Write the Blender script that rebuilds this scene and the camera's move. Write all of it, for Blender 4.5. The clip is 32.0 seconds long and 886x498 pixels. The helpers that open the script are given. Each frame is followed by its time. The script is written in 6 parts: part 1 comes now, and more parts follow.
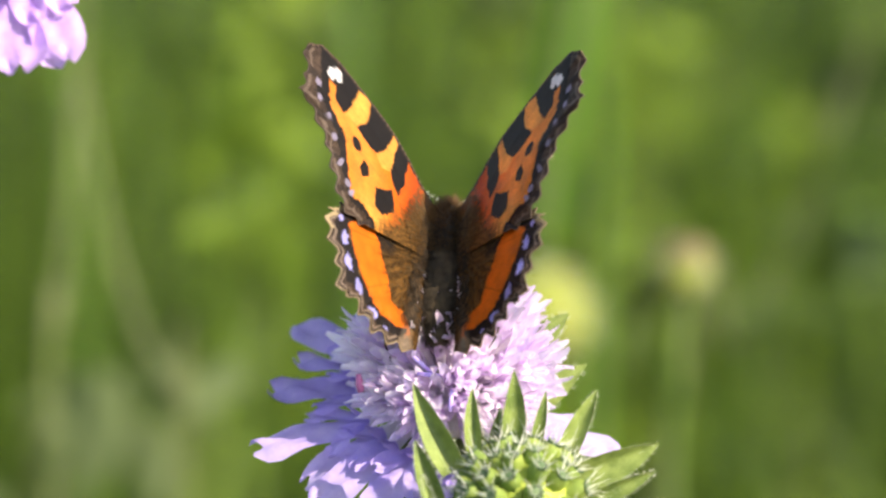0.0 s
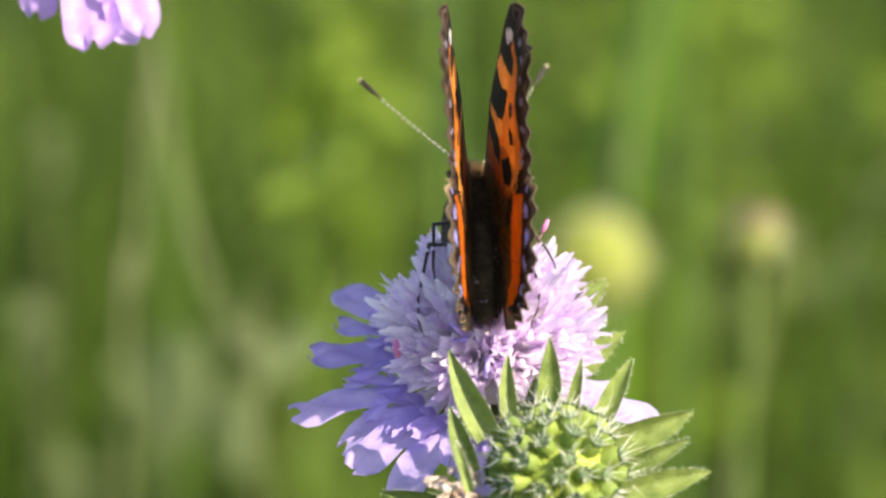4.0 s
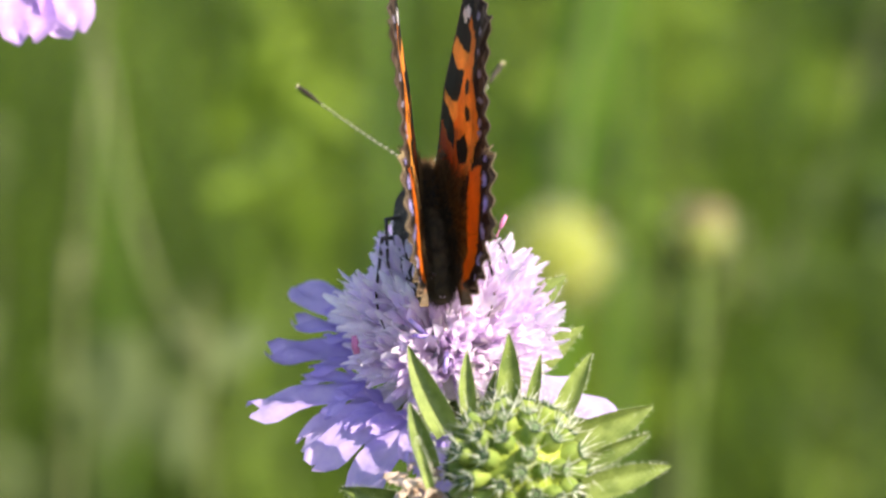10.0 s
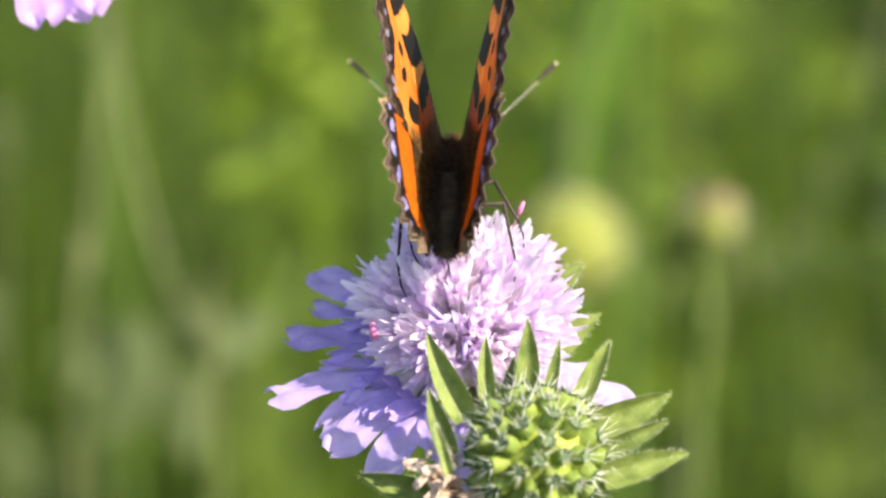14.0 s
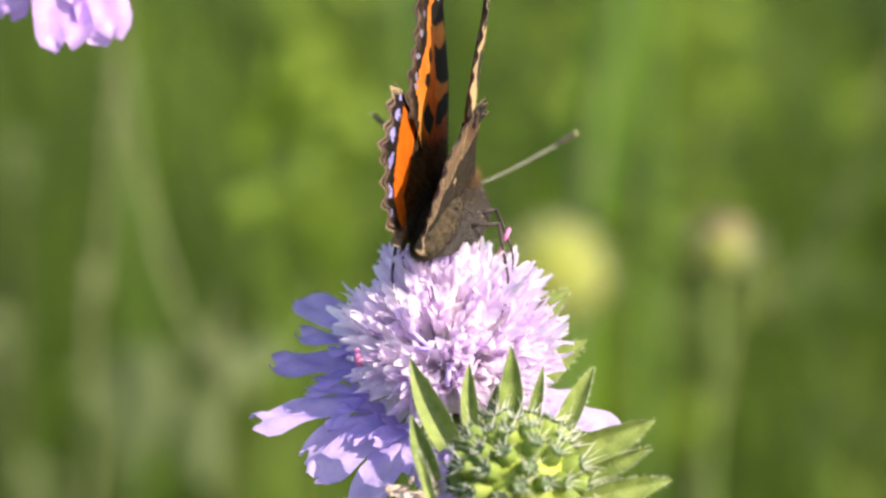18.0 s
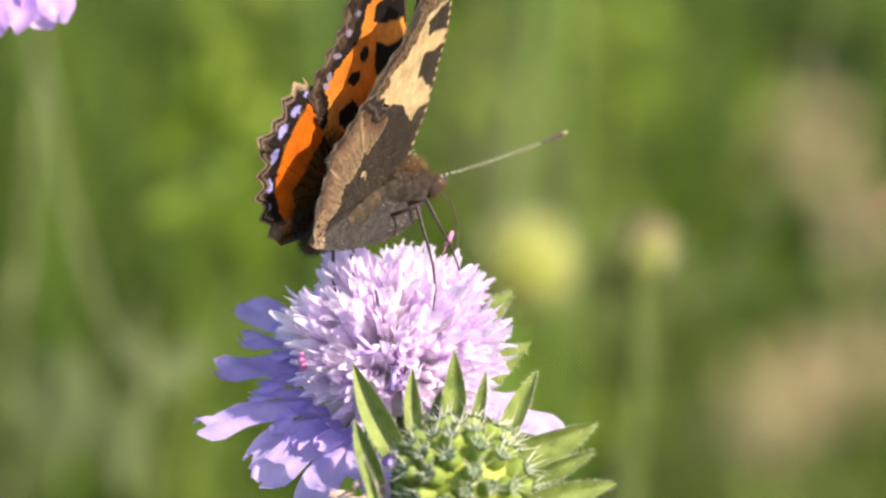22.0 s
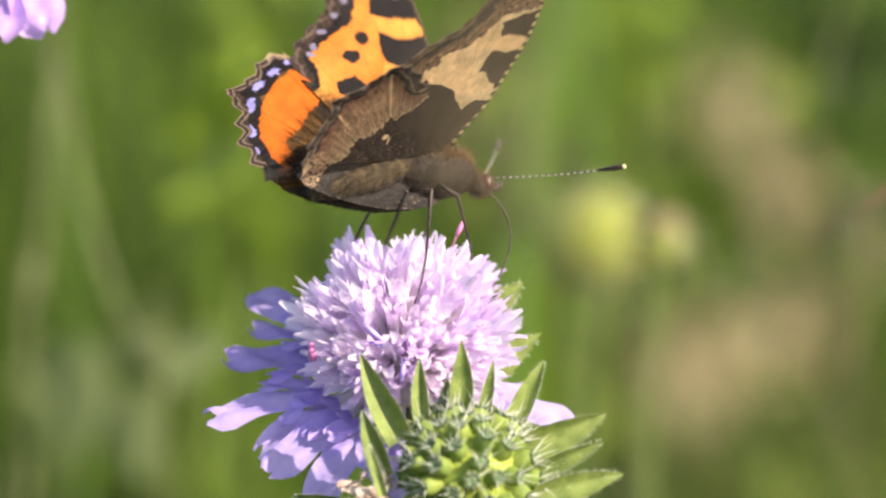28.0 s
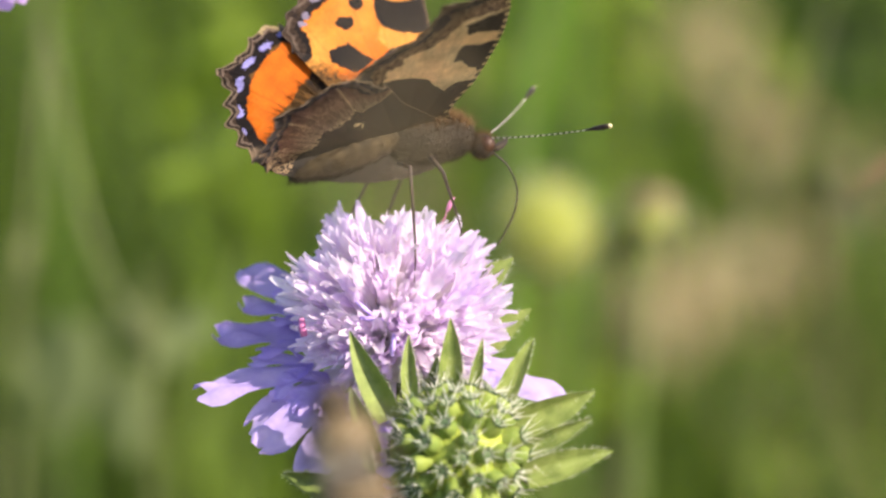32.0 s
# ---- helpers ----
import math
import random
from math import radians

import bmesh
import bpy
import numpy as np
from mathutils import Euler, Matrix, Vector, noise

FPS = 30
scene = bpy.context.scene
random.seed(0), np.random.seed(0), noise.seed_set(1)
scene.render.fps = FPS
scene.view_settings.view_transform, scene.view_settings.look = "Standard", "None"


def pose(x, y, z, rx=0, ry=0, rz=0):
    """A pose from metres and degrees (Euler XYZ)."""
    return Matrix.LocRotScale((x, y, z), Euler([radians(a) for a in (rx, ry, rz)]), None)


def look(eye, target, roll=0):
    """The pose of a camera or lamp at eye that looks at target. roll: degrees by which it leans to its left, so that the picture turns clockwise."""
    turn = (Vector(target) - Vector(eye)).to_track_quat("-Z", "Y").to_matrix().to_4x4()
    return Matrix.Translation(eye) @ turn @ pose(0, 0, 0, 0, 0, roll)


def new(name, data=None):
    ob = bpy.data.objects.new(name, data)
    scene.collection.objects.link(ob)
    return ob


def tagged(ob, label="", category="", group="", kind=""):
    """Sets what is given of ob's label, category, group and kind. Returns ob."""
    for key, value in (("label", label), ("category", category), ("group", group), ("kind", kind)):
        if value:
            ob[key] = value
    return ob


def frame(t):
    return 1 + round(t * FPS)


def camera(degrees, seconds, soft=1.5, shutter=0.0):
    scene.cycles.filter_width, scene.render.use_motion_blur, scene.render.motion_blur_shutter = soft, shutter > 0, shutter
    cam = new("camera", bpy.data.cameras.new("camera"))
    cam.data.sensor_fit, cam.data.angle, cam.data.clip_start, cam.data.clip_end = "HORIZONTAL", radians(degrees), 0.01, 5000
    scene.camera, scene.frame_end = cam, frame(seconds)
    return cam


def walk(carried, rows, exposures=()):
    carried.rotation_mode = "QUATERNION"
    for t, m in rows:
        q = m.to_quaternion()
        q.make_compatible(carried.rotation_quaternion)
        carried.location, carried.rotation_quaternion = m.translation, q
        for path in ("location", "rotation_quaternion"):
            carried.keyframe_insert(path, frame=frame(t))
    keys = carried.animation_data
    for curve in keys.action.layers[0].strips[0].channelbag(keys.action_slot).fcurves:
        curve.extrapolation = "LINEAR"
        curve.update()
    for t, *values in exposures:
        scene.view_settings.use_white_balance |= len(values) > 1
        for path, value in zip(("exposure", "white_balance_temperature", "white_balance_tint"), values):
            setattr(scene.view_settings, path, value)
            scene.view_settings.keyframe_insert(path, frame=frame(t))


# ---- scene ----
# ---------- camera ----------
cam = camera(13.0, 32.0, soft=2.4)
# held in the hand, a long lens focused on the flower
cam.data.dof.use_dof = True
cam.data.dof.focus_distance = 0.375
cam.data.dof.aperture_fstop = 16.0
# seconds, sideways metres, turn to the left, tilt
PATH = (
    (0, 0.00000, 0.042, -9.584),
    (0.5, 0.00267, 0.507, -9.527),
    (1, 0.00535, 1.040, -9.686),
    (1.5, 0.00687, 1.281, -9.828),
    (2, 0.00840, 1.573, -10.002),
    (2.5, 0.00815, 1.847, -10.187),
    (4.5, 0.00845, 1.887, -10.012),
    (5, 0.00886, 1.782, -9.961),
    (5.5, 0.00749, 1.683, -9.979),
    (6, 0.00611, 1.627, -9.930),
    (6.5, 0.00458, 1.420, -9.763),
    (7, 0.00306, 1.093, -9.496),
    (7.5, 0.00405, 1.293, -9.405),
    (8, 0.00504, 1.475, -9.555),
    (8.5, 0.00596, 1.476, -9.713),
    (9, 0.00687, 1.298, -9.769),
    (9.5, 0.00611, 0.940, -9.960),
    (10, 0.00535, 0.811, -10.143),
    (10.5, 0.00458, 0.843, -10.268),
    (11, 0.00382, 0.824, -10.360),
    (11.5, 0.00573, 1.185, -10.361),
    (12, 0.00764, 1.521, -10.344),
    (12.5, 0.00542, 1.137, -10.286),
    (13, 0.00321, 0.838, -10.169),
    (13.5, 0.00328, 0.858, -10.202),
    (14, 0.00336, 0.777, -10.343),
    (14.5, 0.00326, 0.608, -10.268),
    (16.5, 0.00244, 0.208, -10.167),
    (17, 0.00214, 0.499, -10.268),
    (17.5, 0.00565, 1.080, -10.144),
    (18, 0.00917, 1.448, -9.951),
    (18.5, 0.00863, 1.304, -9.960),
    (19, 0.00810, 1.440, -9.977),
    (19.5, 0.00596, 1.298, -9.953),
    (20, 0.00382, 0.909, -9.886),
    (20.5, 0.00573, 0.871, -9.910),
    (21, 0.00764, 0.714, -9.934),
    (21.5, 0.00626, 0.250, -9.925),
    (22, 0.00489, -0.086, -9.883),
    (22.5, 0.00550, 0.096, -9.859),
    (23, 0.00611, 0.515, -9.743),
    (23.5, 0.00615, 0.751, -9.843),
    (24, 0.00620, 0.902, -9.885),
    (24.5, 0.00624, 0.815, -9.876),
    (25, 0.00628, 0.746, -9.793),
    (25.5, 0.00632, 0.829, -9.735),
    (27.5, 0.00649, 0.338, -9.875),
    (28, 0.00653, 0.285, -10.025),
    (28.5, 0.00658, 0.343, -10.167),
    (29, 0.00662, 0.307, -10.291),
    (29.5, 0.00666, 0.169, -10.408),
    (30, 0.00670, 0.074, -10.366),
    (30.5, 0.00675, 0.276, -10.266),
    (31, 0.00679, 0.351, -10.333),
    (31.5, 0.00683, 0.332, -10.316),
    (32, 0.00687, 0.177, -10.358),
)
walk(cam, [(t, pose(x, 0.0, 0.62, 90 + tilt, 0, turn)) for t, x, turn, tilt in PATH], exposures=((0, 1.0, 6950, 14), (14, 1.02, 6950, 14), (19, 0.93, 6950, 18), (25, 0.91, 6950, 19), (32, 0.84, 6950, 19)))

# ---------- world, sun ----------
world = bpy.data.worlds.new("meadow_sky")
scene.world = world
world.use_nodes = True
wn = world.node_tree.nodes
sky = wn.new("ShaderNodeTexSky")
sky.sky_type = "NISHITA"
sky.sun_disc = False
SUN_AZ, SUN_EL = 126.0, 35.0          # compass bearing from +y towards +x, height, degrees
sky.sun_elevation = radians(SUN_EL)
sky.sun_rotation = radians(SUN_AZ)
wn["Background"].inputs["Strength"].default_value = 0.15
world.node_tree.links.new(sky.outputs["Color"], wn["Background"].inputs["Color"])
sun_data = bpy.data.lights.new("sun", "SUN")
sun_data.energy, sun_data.angle, sun_data.color = 4.7, radians(0.6), (1.0, 0.93, 0.80)
sun = new("sun", sun_data)
to_sun = Vector((math.sin(radians(SUN_AZ)) * math.cos(radians(SUN_EL)), math.cos(radians(SUN_AZ)) * math.cos(radians(SUN_EL)), math.sin(radians(SUN_EL))))
sun.matrix_world = look(to_sun * 20, (0, 0, 0))

# ---------- materials ----------


def mat(name, dark, light, size=2.0, rough=0.6, bump=0.3, clear=0.0, fine=8.0, per_island=0.0, per_object=0.0, sheen=0.0, metal=0.0, bump_size=1.0):
    """Two-scale mottled surface; size is the larger mottle in mm, clear the share of light let through."""
    m = bpy.data.materials.new(name)
    m.use_nodes = True
    n, l = m.node_tree.nodes, m.node_tree.links
    bs = n["Principled BSDF"]
    tc = n.new("ShaderNodeTexCoord")
    big, small = n.new("ShaderNodeTexNoise"), n.new("ShaderNodeTexNoise")
    big.inputs["Scale"].default_value = 1000.0 / size
    small.inputs["Scale"].default_value = 1000.0 / size * fine
    for k in (big, small):
        k.inputs["Detail"].default_value = 4
        l.new(tc.outputs["Object"], k.inputs["Vector"])
    mix = n.new("ShaderNodeMath")
    mix.operation = "MULTIPLY_ADD"
    mix.inputs[1].default_value = 0.55
    l.new(small.outputs["Fac"], mix.inputs[0])
    half = n.new("ShaderNodeMath")
    half.operation = "MULTIPLY_ADD"
    half.inputs[1].default_value, half.inputs[2].default_value = 1.3, -0.42
    l.new(big.outputs["Fac"], half.inputs[0])
    l.new(half.outputs[0], mix.inputs[2])
    last = mix.outputs[0]
    for share, source in ((per_island, "island"), (per_object, "object")):
        if share:
            src = n.new("ShaderNodeNewGeometry").outputs["Random Per Island"] if source == "island" else n.new("ShaderNodeObjectInfo").outputs["Random"]
            add = n.new("ShaderNodeMath")
            add.operation = "MULTIPLY_ADD"
            add.inputs[1].default_value = share
            l.new(src, add.inputs[0])
            shift = n.new("ShaderNodeMath")
            shift.operation = "ADD"
            shift.inputs[1].default_value = -share / 2
            l.new(last, shift.inputs[0])
            l.new(shift.outputs[0], add.inputs[2])
            last = add.outputs[0]
    ramp = n.new("ShaderNodeValToRGB")
    ramp.color_ramp.elements[0].color, ramp.color_ramp.elements[1].color = (*dark, 1), (*light, 1)
    ramp.color_ramp.elements[0].position, ramp.color_ramp.elements[1].position = 0.2, 0.8
    l.new(last, ramp.inputs["Fac"])
    finish(m, ramp.outputs["Color"], small.outputs["Fac"], rough, bump, clear, sheen, metal, bump_size)
    return m


def finish(m, colour, height, rough, bump, clear, sheen=0.0, metal=0.0, bump_size=1.0):
    n, l = m.node_tree.nodes, m.node_tree.links
    bs = n["Principled BSDF"]
    l.new(colour, bs.inputs["Base Color"])
    bs.inputs["Roughness"].default_value = rough
    bs.inputs["Metallic"].default_value = metal
    bs.inputs["Specular IOR Level"].default_value = 0.22
    bs.inputs["Sheen Weight"].default_value = sheen
    if bump:
        b = n.new("ShaderNodeBump")
        b.inputs["Strength"].default_value = bump
        b.inputs["Distance"].default_value = 0.0002 * bump_size
        l.new(height, b.inputs["Height"])
        l.new(b.outputs["Normal"], bs.inputs["Normal"])
    if clear:
        t = n.new("ShaderNodeBsdfTranslucent")
        l.new(colour, t.inputs["Color"])
        mx = n.new("ShaderNodeMixShader")
        mx.inputs["Fac"].default_value = clear
        l.new(bs.outputs["BSDF"], mx.inputs[1])
        l.new(t.outputs["BSDF"], mx.inputs[2])
        l.new(mx.outputs["Shader"], n["Material Output"].inputs["Surface"])


def scale_mat(name, rough=0.62, clear=0.42, bump=0.5):
    """Wing scales: the pattern of the wing with fine grain over it."""
    m = bpy.data.materials.new(name)
    m.use_nodes = True
    n, l = m.node_tree.nodes, m.node_tree.links
    at = n.new("ShaderNodeVertexColor")
    at.layer_name = "pattern"
    tc = n.new("ShaderNodeTexCoord")
    small, big = n.new("ShaderNodeTexNoise"), n.new("ShaderNodeTexNoise")
    small.inputs["Scale"].default_value, big.inputs["Scale"].default_value = 7000, 600
    for k in (small, big):
        l.new(tc.outputs["Object"], k.inputs["Vector"])
    add = n.new("ShaderNodeMath")
    add.operation = "ADD"
    l.new(small.outputs["Fac"], add.inputs[0])
    l.new(big.outputs["Fac"], add.inputs[1])
    span = n.new("ShaderNodeMapRange")
    span.inputs["From Min"].default_value, span.inputs["From Max"].default_value = 0.6, 1.4
    span.inputs["To Min"].default_value, span.inputs["To Max"].default_value = 0.64, 1.22
    l.new(add.outputs[0], span.inputs["Value"])
    mul = n.new("ShaderNodeMix")
    mul.data_type, mul.blend_type = "RGBA", "MULTIPLY"
    mul.inputs["Factor"].default_value = 1.0
    l.new(at.outputs["Color"], mul.inputs[6])
    l.new(span.outputs["Result"], mul.inputs[7])
    finish(m, mul.outputs[2], small.outputs["Fac"], rough, bump, clear, sheen=0.0, bump_size=0.4)
    return m


M_RAY = mat("ray_petal", (0.48, 0.36, 0.82), (0.69, 0.56, 0.92), 4, 0.55, 0.35, 0.46, 6, per_object=0.4)
M_RAY_PINK = mat("pink_petal", (0.55, 0.34, 0.78), (0.74, 0.52, 0.90), 4, 0.55, 0.3, 0.34, 6, per_object=0.4)
M_LOBE = mat("disc_lobe", (0.82, 0.67, 0.92), (0.98, 0.91, 0.96), 2.0, 0.6, 0.2, 0.58, 5, per_object=0.5)
M_TUBE = mat("floret_tube", (0.84, 0.74, 0.89), (0.96, 0.91, 0.94), 1.5, 0.55, 0.3, 0.5, 5, per_object=0.5)
M_STAMEN = mat("stamen", (0.42, 0.30, 0.80), (0.60, 0.45, 0.86), 1.0, 0.5, 0.2, 0.1, 5)
M_ANTHER = mat("anther_pink", (0.50, 0.13, 0.33), (0.66, 0.26, 0.45), 1.0, 0.6, 0.2, 0.0, 5)
M_PITH = mat("flower_pith", (0.66, 0.57, 0.58), (0.88, 0.82, 0.84), 1.2, 0.8, 0.5, 0.0, 5)
M_BRACT = mat("bract_green", (0.13, 0.19, 0.045), (0.29, 0.365, 0.10), 1.6, 0.45, 0.5, 0.26, 6, per_object=0.4)
M_HAIR = mat("plant_hair", (0.66, 0.68, 0.54), (0.82, 0.83, 0.72), 1, 0.4, 0.0, 0.3, 4)
M_DOWN = mat("bract_down", (0.58, 0.62, 0.44), (0.76, 0.79, 0.62), 1, 0.5, 0.0, 0.3, 4)
M_ACHENE = mat("achene_green", (0.23, 0.335, 0.075), (0.37, 0.455, 0.095), 1.4, 0.5, 0.3, 0.3, 5, per_object=0.4)
M_CROWN = mat("achene_crown", (0.075, 0.13, 0.06), (0.17, 0.24, 0.11), 0.8, 0.6, 0.4, 0.1, 5, per_object=0.4)
M_CORE = mat("seed_core", (0.24, 0.32, 0.05), (0.39, 0.45, 0.06), 2.5, 0.55, 0.4, 0.1, 5)
M_YELLOW = mat("unripe_yellow", (0.25, 0.30, 0.04), (0.43, 0.46, 0.08), 3, 0.5, 0.3, 0.2, 5, per_object=0.5)
M_STEM = mat("stem_green", (0.10, 0.17, 0.035), (0.20, 0.29, 0.07), 6, 0.5, 0.4, 0.05, 6)
M_STEM_PALE = mat("stem_pale", (0.12, 0.145, 0.055), (0.21, 0.235, 0.10), 8, 0.5, 0.3, 0.1, 5)
M_FADE = mat("faded_floret", (0.21, 0.155, 0.085), (0.36, 0.28, 0.16), 1.2, 0.8, 0.5, 0.15, 5, per_object=0.6)
M_WITHER = mat("withered", (0.32, 0.22, 0.15), (0.66, 0.54, 0.44), 1.2, 0.8, 0.5, 0.15, 5, per_object=0.6)
M_BLADE = mat("grass_blade", (0.007, 0.018, 0.003), (0.118, 0.195, 0.020), 60, 0.45, 0.1, 0.35, 5, per_island=0.9)
M_HERB = mat("herb_leaf", (0.007, 0.018, 0.003), (0.195, 0.290, 0.026), 60, 0.5, 0.1, 0.35, 5, per_island=0.9)
M_BLADE_BRIGHT = mat("grass_bright", (0.075, 0.18, 0.012), (0.12, 0.26, 0.022), 40, 0.45, 0.1, 0.35, 5, per_object=0.3)
M_LEAF_PALE = mat("leaf_pale", (0.13, 0.18, 0.065), (0.23, 0.29, 0.12), 20, 0.5, 0.2, 0.3, 5)
M_LEAF_DULL = mat("leaf_dull", (0.045, 0.080, 0.014), (0.085, 0.135, 0.028), 20, 0.5, 0.2, 0.3, 5)
M_LEAF_LIME = mat("leaf_lime", (0.100, 0.180, 0.012), (0.180, 0.272, 0.024), 20, 0.5, 0.2, 0.35, 5, per_object=0.4)
M_STALK = mat("meadow_stalk", (0.015, 0.038, 0.005), (0.095, 0.175, 0.022), 40, 0.5, 0.1, 0.1, 5, per_island=1.0)
M_STRAW = mat("dry_straw", (0.33, 0.26, 0.135), (0.54, 0.44, 0.26), 5, 0.7, 0.3, 0.2, 5, per_object=0.4)
M_DRYLEAF = mat("dry_leaf", (0.10, 0.058, 0.033), (0.19, 0.115, 0.066), 4, 0.7, 0.3, 0.1, 5)
M_SOIL = mat("meadow_soil", (0.012, 0.022, 0.005), (0.045, 0.062, 0.014), 250, 0.9, 0.5, 0.0, 9, bump_size=20)
M_WING = scale_mat("wing_scales")
M_FUR = mat("body_fur", (0.020, 0.016, 0.011), (0.052, 0.040, 0.028), 1.6, 0.75, 0.6, 0.0, 7, sheen=0.05)
M_FUR_DARK = mat("dark_fur", (0.020, 0.015, 0.009), (0.085, 0.060, 0.028), 1.2, 0.75, 0.6, 0.0, 7, sheen=0.04)
M_FUR_GOLD = mat("gold_hair", (0.075, 0.041, 0.014), (0.19, 0.112, 0.043), 1.0, 0.6, 0.2, 0.15, 5, per_island=0.6)
M_FUR_HAIR = mat("body_hair", (0.023, 0.017, 0.011), (0.070, 0.050, 0.032), 1.0, 0.7, 0.2, 0.08, 5, per_island=0.8)
M_FUR_TAWNY = mat("tawny_hair", (0.048, 0.025, 0.009), (0.165, 0.090, 0.032), 1.0, 0.7, 0.2, 0.08, 5, per_island=0.8)
M_EYE = mat("eye", (0.035, 0.018, 0.012), (0.085, 0.045, 0.030), 0.5, 0.25, 0.2, 0.0, 5)
M_LEG = mat("leg", (0.020, 0.015, 0.012), (0.075, 0.056, 0.048), 1.0, 0.45, 0.3, 0.0, 5)
M_RING = mat("antenna_ring", (0.55, 0.52, 0.42), (0.72, 0.70, 0.60), 0.8, 0.5, 0.1, 0.0, 4)
M_ANT = mat("antenna", (0.03, 0.024, 0.018), (0.09, 0.075, 0.06), 0.6, 0.5, 0.2, 0.0, 2)
M_CLUB = mat("antenna_club", (0.02, 0.014, 0.01), (0.06, 0.045, 0.035), 0.8, 0.5, 0.2, 0.0, 4)
M_TIP = mat("antenna_tip", (0.62, 0.52, 0.28), (0.78, 0.70, 0.45), 0.8, 0.5, 0.1, 0.0, 4)
M_BEE_DARK = mat("bee_dark", (0.035, 0.026, 0.017), (0.09, 0.066, 0.04), 1, 0.5, 0.4, 0.0, 5)
M_BEE_TAN = mat("bee_tan", (0.13, 0.095, 0.05), (0.23, 0.175, 0.10), 1, 0.7, 0.4, 0.0, 5)
M_BEE_WING = mat("bee_wing", (0.35, 0.32, 0.26), (0.5, 0.46, 0.38), 2, 0.3, 0.2, 0.6, 5)

# ---------- building helpers ----------
MM = 0.001
SUBJECT = Vector((0.00089, 0.37659, 0.55591))
TILT = radians(-10)
RIGHT, AHEAD, UP = Vector((1, 0, 0)), Vector((0, math.cos(TILT), math.sin(TILT))), Vector((0, -math.sin(TILT), math.cos(TILT)))
rng = random.Random(7)


def sub(x, u, d=0.0):
    """A place round the flower: mm to the right, up and away, square to the line of sight."""
    return SUBJECT + (RIGHT * x + UP * u + AHEAD * d) * MM


def part(name, bm, material, parent=None, label="", smooth=True):
    me = bpy.data.meshes.new(name)
    bm.to_mesh(me)
    bm.free()
    for m in material if isinstance(material, (list, tuple)) else (material,):
        me.materials.append(m)
    if smooth:
        me.polygons.foreach_set("use_smooth", [True] * len(me.polygons))
    ob = new(name, me)
    ob.parent = parent
    return tagged(ob, label)


def again(ob, m, parent):
    """Another piece on the same mesh."""
    o = new(ob.name.split(".")[0], ob.data)
    o.parent = parent
    o.matrix_local = m
    return o


def empty(name, at, label, category, group="", kind=""):
    ob = new(name)
    ob.empty_display_size = 0.002
    ob.location = at
    return tagged(ob, label, category, group, kind)


def frame_on(axis, at=(0, 0, 0), spin=0.0):
    """A pose whose z runs along axis."""
    q = Vector(axis).normalized().to_track_quat("Z", "Y").to_matrix().to_4x4()
    return Matrix.Translation(at) @ q @ Matrix.Rotation(spin, 4, "Z")


def tube(bm, pts, radii, sides=6, index=0, caps=True):
    pts = [Vector(p) for p in pts]
    rings = []
    side = None
    for i, p in enumerate(pts):
        d = (pts[min(i + 1, len(pts) - 1)] - pts[max(i - 1, 0)]).normalized()
        if side is None:
            side = d.orthogonal().normalized()
        side = (side - d * side.dot(d)).normalized()
        other = d.cross(side)
        r = radii[i] if isinstance(radii, (list, tuple)) else radii
        rings.append([bm.verts.new(p + (side * math.cos(a) + other * math.sin(a)) * r) for a in (2 * math.pi * k / sides for k in range(sides))])
    for a, b in zip(rings, rings[1:]):
        for k in range(sides):
            f = bm.faces.new((a[k], a[(k + 1) % sides], b[(k + 1) % sides], b[k]))
            f.material_index = index
    if caps:
        bm.faces.new(rings[0][::-1]).material_index = index
        bm.faces.new(rings[-1]).material_index = index


def curve_pts(a, b, c, n=8):
    """A bowed line from a to c by way of b."""
    a, b, c = Vector(a), Vector(b), Vector(c)
    return [a * (1 - t) ** 2 + b * 2 * t * (1 - t) + c * t * t for t in (i / n for i in range(n + 1))]


def chain(pts, n=6):
    """A smooth line through the places given."""
    pts = [Vector(p) for p in pts]
    out = []
    for i in range(len(pts) - 1):
        p0, p1, p2, p3 = pts[max(i - 1, 0)], pts[i], pts[i + 1], pts[min(i + 2, len(pts) - 1)]
        for k in range(n):
            t = k / n
            out.append(0.5 * ((2 * p1) + (p2 - p0) * t + (2 * p0 - 5 * p1 + 4 * p2 - p3) * t * t + (3 * p1 - p0 - 3 * p2 + p3) * t ** 3))
    return out + [pts[-1]]


def sheet(bm, fn, nu, nv, index=0):
    """A surface fn(s, t) -> place, s along 0..1, t across -1..1."""
    rows = [[bm.verts.new(fn(i / nu, -1 + 2 * j / nv)) for j in range(nv + 1)] for i in range(nu + 1)]
    for a, b in zip(rows, rows[1:]):
        for j in range(nv):
            f = bm.faces.new((a[j], a[j + 1], b[j + 1], b[j]))
            f.material_index = index


